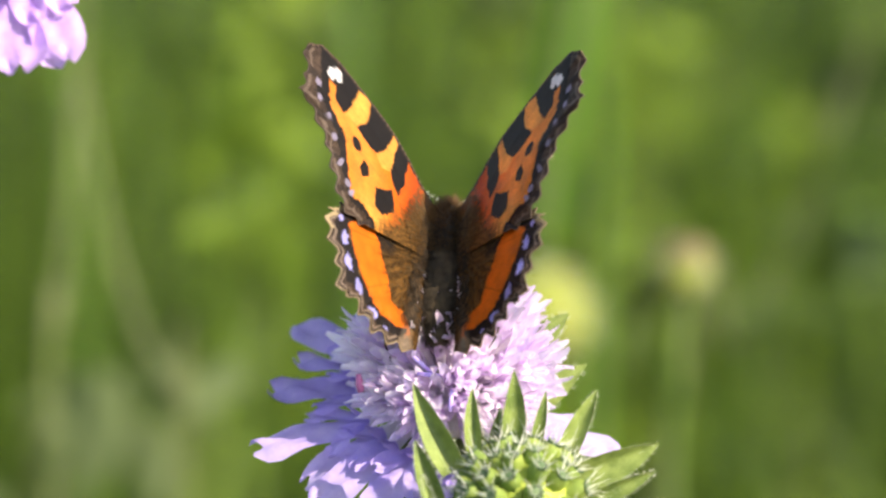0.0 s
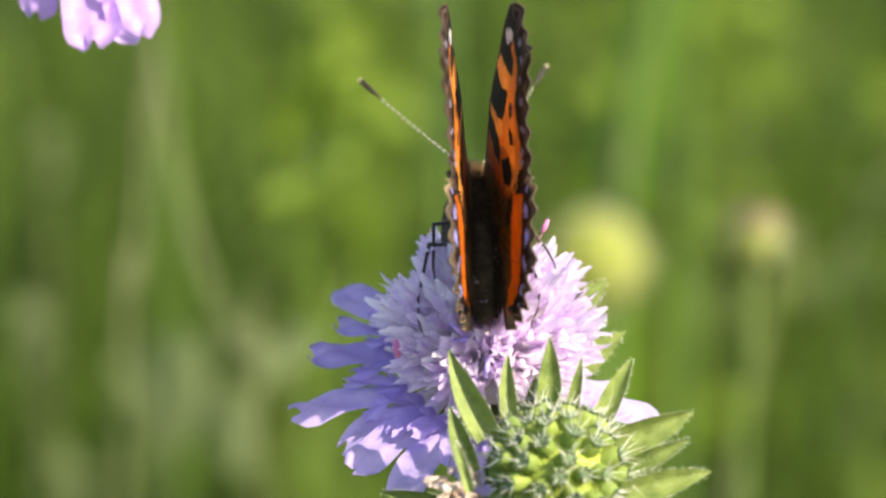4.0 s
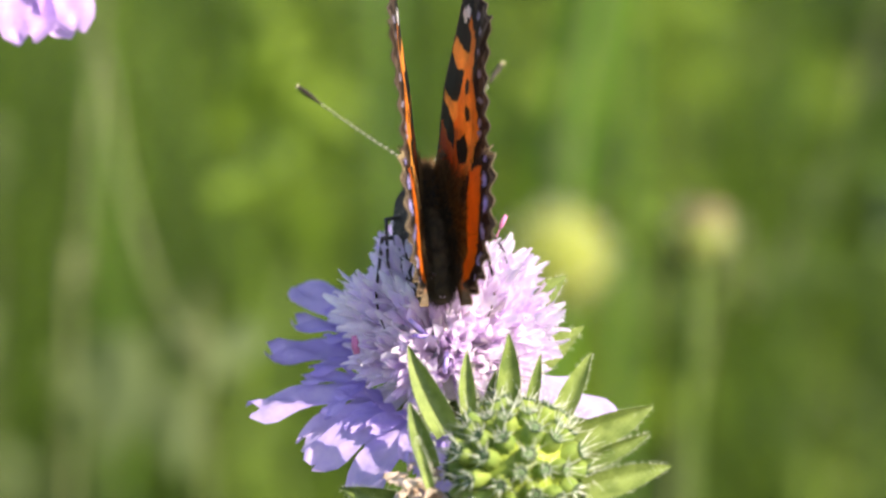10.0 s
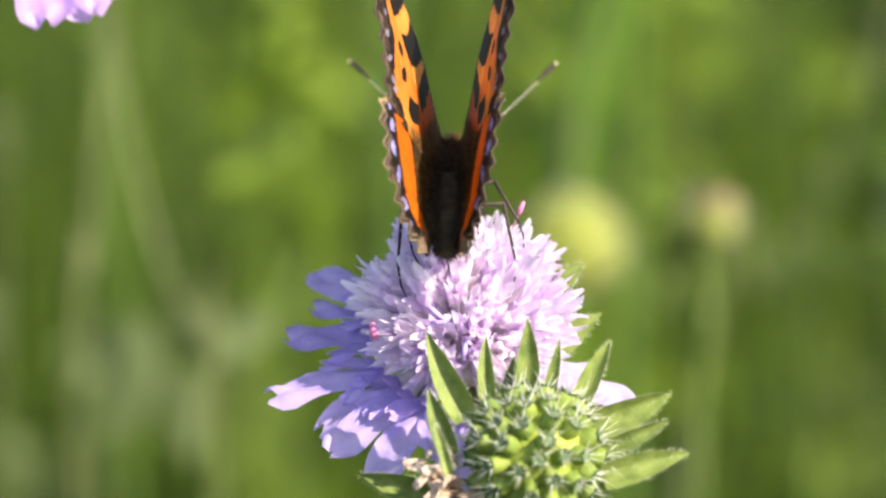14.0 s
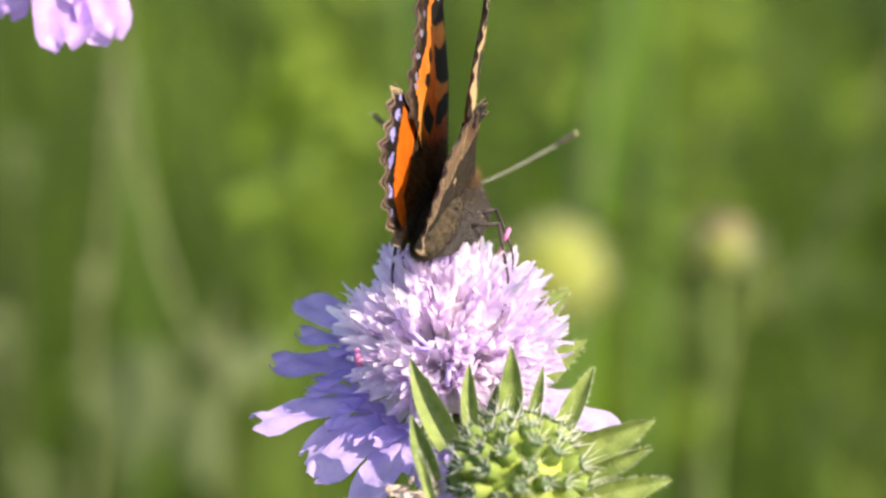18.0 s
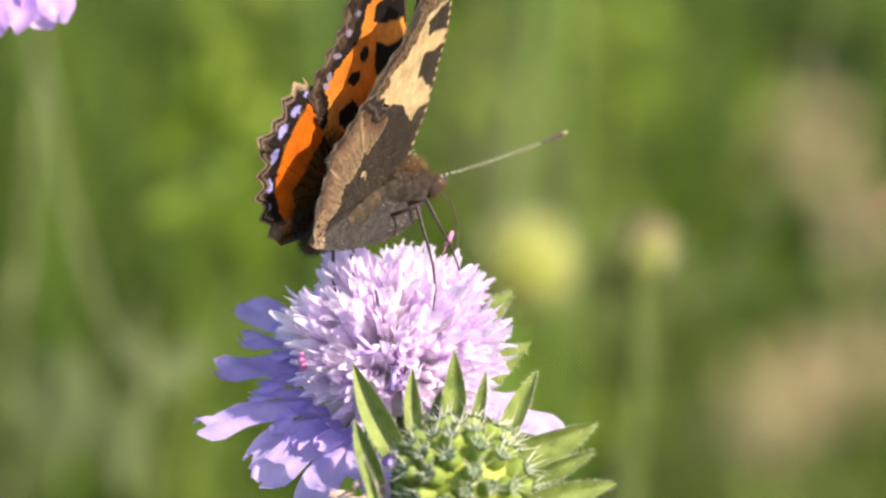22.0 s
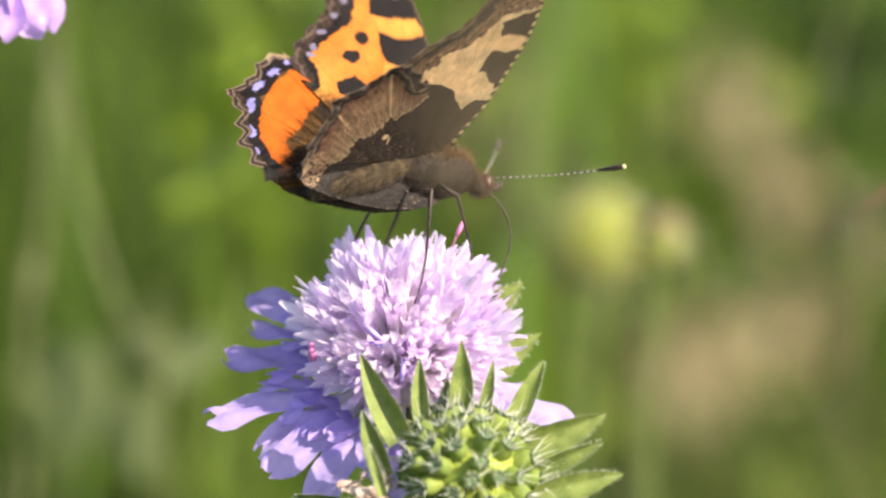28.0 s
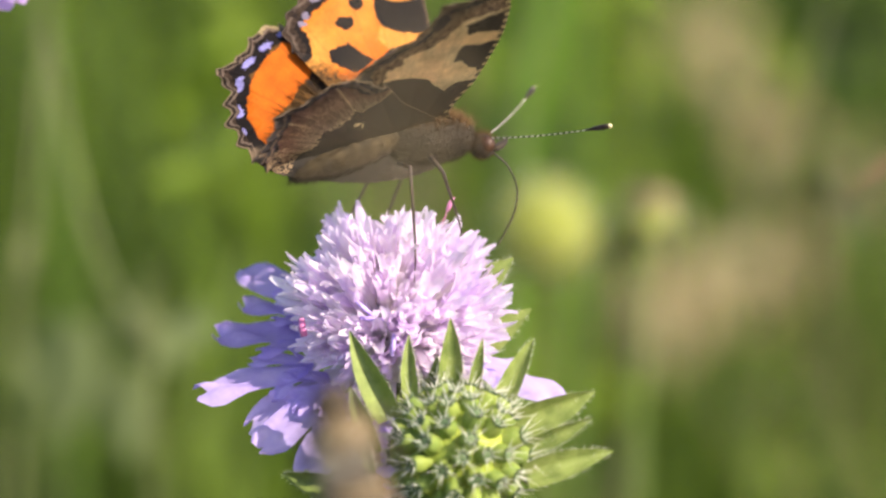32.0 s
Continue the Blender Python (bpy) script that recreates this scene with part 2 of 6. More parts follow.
def petal(bm, m, length, width, curl=0.3, cup=0.2, wave=0.0, index=0, nu=5, nv=4, notch=0.0, tip=0.6, phase=0.0, base=0.3):
    """A petal along +x of the pose m, its face up (+z)."""
    def fn(s, t):
        w = width / 2 * (base + (1 - base) * math.sin(math.pi * min(1, s * 0.62 + 0.02)) ** 0.8)
        if s > tip:
            w *= math.sqrt(max(0.0, 1 - ((s - tip) / (1 - tip)) ** 2) * 0.88 + 0.12)
        ang = curl * s
        x = length * s * math.cos(ang * 0.5) * (1 - notch * (1 - abs(t)) ** 2 * max(0, s - 0.7))
        z = -length * s * math.sin(ang * 0.5) + cup * w * (t * t) + wave * math.sin(5.2 * s * 2 + 3 * t + phase) * width * (0.3 + s) + wave * 0.7 * width * math.sin(7 * t + phase * 2) * s * s
        return m @ Vector((x, w * t, z))
    sheet(bm, fn, nu, nv, index)


def blade_shape(s):
    """Breadth of a pointed leaf along its length, 0 to 1."""
    return (0.55 + 1.25 * s) * max(0.0, 1 - s) ** 1.05 / 0.64


def leaf(bm, m, length, width, bend=0.3, fold=0.25, index=0, nu=10, point=1.3, twist=0.0):
    """A pointed leaf along +x of the pose m with a folded midrib and some thickness."""
    def outline(s):
        return width / 2 * blade_shape(s) + width * 0.015

    def face(lift):
        def fn(s, t):
            w = outline(s)
            x = length * s
            z = -bend * length * s * s + fold * abs(t) * w + lift * (1 - 0.8 * abs(t)) * (1 - 0.8 * s)
            v = Vector((x, w * t, z))
            return m @ (Matrix.Rotation(twist * s, 4, "X") @ v)
        return fn
    sheet(bm, face(0.00012), nu, 4, index)
    sheet(bm, face(-0.00012), nu, 4, index)


def hairs(bm, places, length, width, index=0):
    """Fine hairs: (root, direction) pairs, each a slender three-sided point."""
    for p, d in places:
        d = Vector(d).normalized()
        a = d.orthogonal().normalized() * width
        b = d.cross(a)
        tip = bm.verts.new(Vector(p) + d * length * rng.uniform(0.6, 1.3))
        v = [bm.verts.new(Vector(p) + o) for o in (a, -a * 0.5 + b * 0.87, -a * 0.5 - b * 0.87)]
        for i in range(3):
            bm.faces.new((v[i], v[(i + 1) % 3], tip)).material_index = index


def ball(bm, m, rx, ry, rz, nu=12, nv=10, index=0, rough=0.0):
    rings = []
    for i in range(nv + 1):
        a = math.pi * i / nv
        ring = []
        for k in range(nu):
            b = 2 * math.pi * k / nu
            r = 1 + rough * rng.uniform(-1, 1)
            ring.append(bm.verts.new(m @ Vector((rx * math.sin(a) * math.cos(b) * r, ry * math.sin(a) * math.sin(b) * r, rz * math.cos(a) * r))))
        rings.append(ring)
    for a, b in zip(rings, rings[1:]):
        for k in range(nu):
            bm.faces.new((a[k], b[k], b[(k + 1) % nu], a[(k + 1) % nu])).material_index = index
    bmesh.ops.remove_doubles(bm, verts=[v for r in (rings[0], rings[-1]) for v in r], dist=1e-7)


# ---------- ground and meadow ----------
bm = bmesh.new()
edges = [-60, -20, -8, -4, -2, -1, 0, 1, 2, 3, 4, 6, 9, 14, 25, 60]
grid = [[bm.verts.new((x, y, 0.02 * noise.noise(Vector((x * 1.3, y * 1.3, 0))) if max(abs(x), abs(y)) < 20 else 0)) for y in edges] for x in edges]
for i in range(len(edges) - 1):
    for j in range(len(edges) - 1):
        bm.faces.new((grid[i][j], grid[i + 1][j], grid[i + 1][j + 1], grid[i][j + 1]))
ground = part("ground", bm, M_SOIL)
tagged(ground, "mossy dark green meadow ground under tall grass", "ground", kind="structure")


def meadow(name, count, near, far, tall, wide, spread, material, label, seed, ahead_only=True):
    """Many curved grass blades rooted in the ground, joined in one mesh."""
    r = np.random.RandomState(seed)
    if ahead_only:
        d = near + (far - near) * r.rand(count) ** 1.3
        x = (r.rand(count) * 2 - 1) * (0.14 + spread * d)
        y = d
    else:
        a, d = r.rand(count) * 2 * np.pi, near + (far - near) * np.sqrt(r.rand(count))
        x, y = d * np.sin(a), d * np.cos(a)
        keep = ~((np.abs(x) < 0.25 + 0.16 * np.maximum(y, 0)) & (y > -0.35))
        x, y = x[keep], y[keep]
    n = len(x)
    h = tall * (0.55 + 0.65 * r.rand(n))
    w = wide * (0.5 + r.rand(n))
    az, lean = r.rand(n) * 2 * np.pi, 0.08 + 0.38 * r.rand(n) ** 2
    face = r.rand(n) * np.pi
    verts, faces = [], []
    seg = 5
    for k in range(seg + 1):
        s = k / seg
        cx, cy = x + np.cos(az) * lean * h * s * s, y + np.sin(az) * lean * h * s * s
        z = h * s * (1 - 0.25 * lean * s)
        ww = w * (1 - s) ** 0.6 * 0.5 + 0.0001
        for sign in (-1, 1):
            verts.append(np.stack([cx + sign * ww * np.cos(face), cy + sign * ww * np.sin(face), z], 1))
    v = np.stack(verts, 1).reshape(-1, 3)
    base = np.arange(n)[:, None] * (2 * (seg + 1))
    f = np.concatenate([base + np.array([2 * k, 2 * k + 1, 2 * k + 3, 2 * k + 2]) for k in range(seg)], 1).reshape(-1, 4)
    me = bpy.data.meshes.new(name)
    me.from_pydata(v.tolist(), [], f.tolist())
    me.materials.append(material)
    ob = new(name, me)
    return tagged(ob, label, "grass", kind="stuff")


meadow("meadow_grass", 15000, 0.80, 5.0, 0.46, 0.006, 1.0, M_BLADE, "tall green meadow grass blades, soft with distance", 3)
meadow("meadow_grass", 15000, 0.45, 5.0, 0.38, 0.005, 0, M_BLADE, "green meadow grass all round the flowers", 5, ahead_only=False)


def herb_leaves(name, count, label, seed):
    """Loose broad leaves of low herbs among the grass, joined in one mesh."""
    r = np.random.RandomState(seed)
    y = 0.95 + 1.6 * r.rand(count) ** 1.3
    x = (r.rand(count) * 2 - 1) * (0.02 + 0.17 * y)
    z = 0.62 - y * (0.10 + 0.15 * r.rand(count))
    clump = np.array([noise.noise(Vector((a * 24, b * 8, c * 24))) for a, b, c in zip(x, y, z)])
    keep = (clump > 0.02 + 0.35 * np.clip(np.abs(x) / y - 0.055, 0, 0.06) / 0.06) & (z > 0.05)
    x, y, z = x[keep], y[keep], z[keep]
    n = len(x)
    ln, wd = 0.012 + 0.022 * r.rand(n), 0.004 + 0.007 * r.rand(n)
    a, tilt, roll = r.rand(n) * 2 * np.pi, -0.9 + 1.6 * r.rand(n), r.rand(n) * np.pi
    verts, faces = [], []
    for k in range(n):
        m = Matrix.Translation((x[k], y[k], z[k])) @ Matrix.Rotation(a[k], 4, "Z") @ Matrix.Rotation(tilt[k], 4, "Y") @ Matrix.Rotation(roll[k], 4, "X")
        b = len(verts)
        for s, w in ((0, 0.1), (0.3, 0.85), (0.6, 1.0), (1.0, 0.05)):
            for q in (-1, 0, 1):
                verts.append(m @ Vector((ln[k] * s, wd[k] * w * q, -0.2 * ln[k] * s * s + 0.2 * wd[k] * abs(q) * w)))
        for i in range(3):
            for q in range(2):
                faces.append((b + 3 * i + q, b + 3 * i + q + 1, b + 3 * i + q + 4, b + 3 * i + q + 3))
        stalk = len(verts)
        for p, q in (((x[k] - 0.0006, y[k], z[k])), (x[k] + 0.02 * math.sin(a[k]), y[k] + 0.01, 0)), :
            verts.extend([Vector(p), Vector(p) + Vector((0.0012, 0, 0)), Vector(q) + Vector((0.0012, 0, 0)), Vector(q)])
        faces.append((stalk, stalk + 1, stalk + 2, stalk + 3))
    me = bpy.data.meshes.new(name)
    me.from_pydata([tuple(v) for v in verts], [], faces)
    me.materials.append(M_HERB)
    return tagged(new(name, me), label, "herbs", kind="stuff")


herb_leaves("meadow_herbs", 1500, "mixed dark and lime-green herb leaves among the grass", 8)


def meadow_stalks(name, count, label, seed):
    """Thin flowering stalks standing at odd leans behind the flowers, joined in one mesh."""
    r = random.Random(seed)
    bm = bmesh.new()
    for _ in range(count):
        y = r.uniform(0.85, 1.6)
        x = r.uniform(-1, 1) * (0.03 + 0.12 * y)
        lean = r.gauss(-0.06, 0.16)
        top = r.uniform(0.52, 0.72) - 0.16 * (y - 0.58)
        rad = r.uniform(0.35, 1.0) * MM
        pts = curve_pts((x - lean * 0.5, y, 0), (x - lean * 0.15, y, 0.3), (x + lean * 0.12 + r.gauss(0, 0.01), y - 0.01, top), 8)
        tube(bm, pts, [rad * 1.2] * 5 + [rad, rad, rad * 0.9, rad * 0.5], 5)
        if r.random() < 0.6:
            for k in range(r.randrange(2, 6)):
                p = pts[-1] + Vector((r.gauss(0, 0.004), 0, r.uniform(-0.05, 0.005)))
                petal(bm, frame_on((r.uniform(-1, 1), r.uniform(-1, 0), r.uniform(0, 1)), p), r.uniform(4, 10) * MM, r.uniform(2, 4) * MM, 0.3, 0.2, 0, 0, 4, 2)
    ob = part(name, bm, M_STALK)
    return tagged(ob, label, "stalks", kind="stuff")


meadow_stalks("meadow_stalks", 60, "thin green flowering stalks leaning among the grass", 12)

# ---------- scabious flower ----------


def small_floret(lobe_len, material, name="floret", label=""):
    """A disc floret: a flaring tube with four or five narrow lobes, along +z."""
    bm = bmesh.new()
    tube(bm, [(0, 0, 0), (0, 0, 2.6 * MM), (0, 0, 4.6 * MM), (0, 0, 5.6 * MM)], [0.35 * MM, 0.45 * MM, 0.75 * MM, 1.0 * MM], 6, 0, caps=False)
    n = 5
    for k in range(n):
        a = 2 * math.pi * k / n + rng.uniform(-0.2, 0.2)
        m = Matrix.Rotation(a, 4, "Z") @ Matrix.Translation((0.75 * MM, 0, 5.3 * MM)) @ Matrix.Rotation(-rng.uniform(1.25, 1.75), 4, "Y") @ Matrix.Rotation(rng.uniform(-0.3, 0.3), 4, "X")
        petal(bm, m, lobe_len * rng.uniform(0.85, 1.4) * MM, rng.uniform(1.0, 1.5) * MM, rng.uniform(-0.1, 0.6), 0.4, 0.07, 1, 6, 4, tip=0.4, phase=rng.random() * 6, base=0.5)
    for k in range(2):
        a = rng.uniform(0, 6.28)
        top = Vector((0.8 * math.cos(a) * MM, 0.8 * math.sin(a) * MM, rng.uniform(7.2, 8.8) * MM))
        tube(bm, curve_pts((0, 0, 4 * MM), top * 0.6 + Vector((0, 0, 2 * MM)), top, 3), 0.07 * MM, 4, 1)
    return part(name, bm, [M_TUBE, material], None, label)


def ray_floret(seed, material, long=1.0, wave=0.06, wide=1.0):
    """An outer floret: a tube and one long, one middling and two short ruffled lobes, along +z with its face to +x."""
    r = random.Random(seed)
    bm = bmesh.new()
    tube(bm, [(0, 0, 0), (0, 0, 3 * MM), (0, 0, 5 * MM)], [0.4 * MM, 0.5 * MM, 0.9 * MM], 6, 0, caps=False)
    for spread, length, width in ((r.uniform(-0.08, 0.08), 11.0 * long, 3.9 * wide), (0.46, 6.8 * long, 2.3 * wide), (-0.46, 6.0 * long, 2.1 * wide)):
        m = Matrix.Translation((0, 0, 4.6 * MM)) @ Matrix.Rotation(spread * r.uniform(0.8, 1.2), 4, "X") @ Matrix.Rotation(-math.pi / 2 + r.uniform(-0.15, 0.2), 4, "Y") @ Matrix.Rotation(math.pi + r.uniform(-0.25, 0.25), 4, "X")
        petal(bm, m, length * r.uniform(0.88, 1.08) * MM, width * r.uniform(0.85, 1.12) * MM, r.uniform(-0.2, 0.5), r.uniform(-0.25, 0.3), wave, 1, 10, 8, notch=0.35, tip=0.78, phase=r.random() * 6, base=0.22)
    m = Matrix.Translation((0, 0, 4.6 * MM)) @ Matrix.Rotation(-1.0, 4, "Y")
    petal(bm, m, 3.2 * MM, 2.2 * MM, 0.3, 0.3, 0.05, 1, 4, 3, base=0.5)
    return part("ray_floret", bm, [M_TUBE, material], None)


def flower_head(name, at, axis, spin, disc, rays, ray_mat, lobe_mat, label, group, stem_to, stem_via=(0, 0.01, -0.05), droop=(8, 14), tuck=0.0, ray_long=1.0, seed=1, dome=4.2, wide=1.0, wave=0.06):
    r = random.Random(seed)
    head = empty(name, at, label, "flower", group)
    up = Vector(axis).normalized()
    across = (RIGHT - up * RIGHT.dot(up)).normalized()
    pose_in = Matrix((across, up.cross(across), up)).transposed().to_4x4() @ Matrix.Rotation(spin, 4, "Z")
    bm = bmesh.new()
    ball(bm, pose_in @ Matrix.Translation((0, 0, 0.4 * MM)), dome * 1.12 * MM, dome * 1.12 * MM, dome * 0.95 * MM, 14, 10, rough=0.05)
    part("receptacle", bm, M_PITH, head, "brown chaffy receptacle between the florets")
    kinds = [small_floret(l, lobe_mat) for l in (2.8, 3.3, 3.9)]
    used = set()
    golden = math.pi * (3 - math.sqrt(5))
    for i in range(disc):
        c = 1 - (i + 0.5) / disc * 0.99
        pol, az = math.acos(c), i * golden + r.uniform(-0.15, 0.15)
        pol *= r.uniform(0.96, 1.06)
        d = Vector((math.sin(pol) * math.cos(az), math.sin(pol) * math.sin(az), math.cos(pol)))
        k = kinds[2] if pol > 1.1 else kinds[r.randrange(3)]
        lean = (d + Vector((0, 0, 0.18)) + Vector((r.uniform(-1, 1), r.uniform(-1, 1), r.uniform(-1, 1))) * 0.13).normalized()
        m = pose_in @ frame_on(lean, d * (dome * 0.8 + r.uniform(-0.3, 0.5)) * MM, r.uniform(0, 6.28)) @ Matrix.Scale(r.uniform(0.74, 0.95) * (0.86 if pol > 1.2 else 1.0), 4)
        if k in used:
            again(k, m, head)
        else:
            used.add(k)
            k.parent, k.matrix_local = head, m
    for k in kinds:
        if k not in used:
            bpy.data.objects.remove(k)
    shapes = [ray_floret(seed * 10 + q, ray_mat, ray_long, wave, wide) for q in range(4)]
    seen = set()
    r = random.Random(seed + 51)
    for ray in rays:
        turn, reach, dip = ray if isinstance(ray, tuple) else (ray, r.uniform(0.92, 1.06), r.uniform(*droop))
        az = radians(turn)
        low = radians(dip)
        d = Vector((math.cos(az) * math.cos(low), math.sin(az) * math.cos(low), -math.sin(low)))
        z = d
        x = Vector((0, 0, 1)) - z * z.z
        x.normalize()
        y = z.cross(x)
        m = Matrix((x, y, z)).transposed().to_4x4()
        m.translation = d * 3.4 * MM + Vector((0, 0, r.uniform(-2.2, -0.5) * MM))
        m = pose_in @ m @ Matrix.Rotation(r.uniform(-0.2, 0.2), 4, "Z") @ Matrix.Scale(reach, 4)
        k = shapes[r.randrange(4)]
        if k in seen:
            again(k, m, head)
        else:
            seen.add(k)
            k.parent, k.matrix_local = head, m
    for k in shapes:
        if k not in seen:
            bpy.data.objects.remove(k)
    for i in range(9):
        az = 2 * math.pi * i / 9 + r.uniform(-0.2, 0.2)
        bm = bmesh.new()
        m = pose_in @ Matrix.Rotation(az, 4, "Z") @ Matrix.Translation((2 * MM, 0, -3.2 * MM)) @ Matrix.Rotation(0.15, 4, "Y")
        leaf(bm, m, r.uniform(6, 9) * MM, r.uniform(3, 4) * MM, 0.1, 0.25, 0, 8)
        edge = [(m @ Vector((r.uniform(0.1, 0.95) * 7 * MM, s * 1.4 * MM, 0)), m.to_3x3() @ Vector((0.4, s, 0.5))) for s in (-1, 1) for _ in range(14)]
        hairs(bm, edge, 0.7 * MM, 0.03 * MM, 1)
        part("bract", bm, [M_BRACT, M_DOWN], head)
    bm = bmesh.new()
    down = pose_in.to_3x3() @ Vector((0, 0, -1))
    s0 = down * 3.5 * MM
    tube(bm, chain([s0, s0 + down * 22 * MM, s0 + down * 30 * MM + Vector(stem_via), Vector(stem_to) - Vector(at)], 6), [1.0 * MM] * 12 + [1.2 * MM] * 7, 8)
    part("stem", bm, M_STEM, head, "hairy green flower stalk")
    return head


FLOWER_AXIS = RIGHT * 0.06 + UP * 0.80 - AHEAD * 0.58
flower = flower_head("scabious_flower", sub(-0.3, -13.4, 1.0), FLOWER_AXIS, 0.0, 190, ((60, 0.68, -6), (112, 0.92, -12), (149, 0.98, -10), (162, 0.84, -3), (175, 0.95, 0), (198, 1.05, 2), (212, 0.90, 10), (227, 0.97, 8), (243, 1.0, 10), (268, 0.95, 12), (295, 0.95, 12), (318, 0.92, 8), (344, 0.92, -3)), M_RAY, M_LOBE,
                     "lilac scabious flower with pale disc and ruffled violet outer petals", "scabious flowers", (0.006, 0.42, 0.0), droop=(-3, 9), seed=4, dome=5.0, wave=0.10)
# two bracts of the flower that show past the disc
for bx, bu, tx, tu, width in ((6.0, -2.6, 13.4, 2.6, 3.2), (8.2, 4.8, 11.6, 7.6, 2.2)):
    bm = bmesh.new()
    x = (RIGHT * (tx - bx) + UP * (tu - bu)).normalized()
    z = (-AHEAD - x * -AHEAD.dot(x)).normalized()
    m = Matrix((x, z.cross(x), z)).transposed().to_4x4()
    m.translation = (RIGHT * bx + UP * bu + AHEAD * 1.0) * MM
    ln = math.hypot(tx - bx, tu - bu)
    leaf(bm, m, ln * MM, width * MM, 0.05, 0.4, 0, 10)
    hairs(bm, [(m @ (Vector((q * ln, t * width * 0.5 * blade_shape(q), 0.3)) * MM), m.to_3x3() @ Vector((0.4, t, 0.5))) for q, t in ((rng.uniform(0.1, 0.95), rng.choice((-1, 1))) for _ in range(50))], 0.5 * MM, 0.035 * MM, 1)
    part("bract", bm, [M_BRACT, M_DOWN], flower)
# odd stamens on the disc
for k, (x, u, d, dx, du, mt, ln) in enumerate(((-9.2, -12.6, -6.5, -0.05, 0.3, M_ANTHER, 2.0), (-2.6, -11.6, -9.5, 0.85, -0.05, M_STAMEN, 2.6), (-3.2, -10.6, -9.3, 0.7, -0.6, M_STAMEN, 2.6), (-0.4, -14.2, -10.5, 0.1, 1.0, M_STAMEN, 2.4), (5.0, -0.6, 0.0, 0.4, 0.9, M_ANTHER, 1.6))):
    bm = bmesh.new()
    p = sub(x, u, d) - flower.location
    way = (RIGHT * dx + UP * du).normalized()
    tube(bm, [p - way * ln * 0.4 * MM, p, p + way * ln * 0.5 * MM], [g * (1.6 if k == 0 else 1.0) * MM for g in (0.2, 0.27, 0.16)], 6)
    tube(bm, [p, p * 0.75], 0.07 * MM, 4)
    part("stamen", bm, mt, flower, "lilac stamen lying across the disc" if mt is M_STAMEN else "pink stamen")

PINK_AXIS = UP * 0.35 - AHEAD * 0.75 + RIGHT * 0.05
pink_flower = flower_head("scabious_flower", sub(-41.6, 35.7, 6), PINK_AXIS, 0.0, 60, ((20, 0.5, 40), (60, 0.6, 30), (100, 0.6, 30), (140, 0.6, 30), (180, 0.5, 45), (210, 0.5, 48), (236, 0.66, 42), (258, 0.80, 36), (283, 0.98, 28), (304, 0.98, 28), (326, 0.66, 42), (348, 0.5, 50)), M_RAY_PINK, M_LOBE,
                          "pink-lilac scabious flower with drooping ruffled outer petals", "scabious flowers", (-0.16, 0.46, 0.0), stem_via=(-0.05, 0.01, 0.0), droop=(10, 40), seed=9, ray_long=0.9, wide=1.4, wave=0.12)

# ---------- fruiting head in front ----------


def achene_mesh(skin):
    """A long ribbed seed along +z, and its dark toothed cup with a star of pale bristles."""
    bm = bmesh.new()
    rings = [(-4.6, 0.30), (-3.0, 0.52), (-1.4, 0.70), (0.2, 0.86), (1.5, 0.92), (2.1, 0.86), (2.4, 0.66)]
    levels = []
    for z, q in rings:
        levels.append([bm.verts.new((q * (1.0 if k % 2 else 0.86) * math.cos(k * math.pi / 8) * MM, q * (1.0 if k % 2 else 0.86) * math.sin(k * math.pi / 8) * MM, z * MM)) for k in range(16)])
    for a, b in zip(levels, levels[1:]):
        for k in range(16):
            bm.faces.new((a[k], a[(k + 1) % 16], b[(k + 1) % 16], b[k]))
    body = part("achene", bm, [skin, M_HAIR], None)
    bm = bmesh.new()
    # shallow cup
    tube(bm, [(0, 0, z * MM) for z in (2.3, 2.42, 2.50, 2.42, 2.36)], [q * MM for q in (0.52, 0.56, 0.48, 0.34, 0.05)], 12)
    # pointed teeth round it
    for k in range(10):
        a = k * 0.628 + rng.uniform(-0.12, 0.12)
        out = Vector((math.cos(a), math.sin(a), 0))
        tube(bm, [(out * 0.42 + Vector((0, 0, 2.42))) * MM, (out * 0.60 + Vector((0, 0, 2.55))) * MM, (out * 0.82 + Vector((0, 0, 2.78))) * MM], [0.15 * MM, 0.11 * MM, 0.02 * MM], 5)
    for k in range(9):
        a = k * 0.698 + rng.uniform(-0.3, 0.3)
        d = Vector((math.cos(a) * 0.62, math.sin(a) * 0.62, rng.uniform(0.35, 1.2))).normalized()
        hairs(bm, [(Vector((0.35 * MM * math.cos(a), 0.35 * MM * math.sin(a), 2.45 * MM)), d)], 1.9 * MM, 0.058 * MM, 1)
    crown = part("crown", bm, [M_CROWN if skin is M_ACHENE else skin, M_HAIR], body, "dark green cup with a star of pale bristles")
    return body, crown


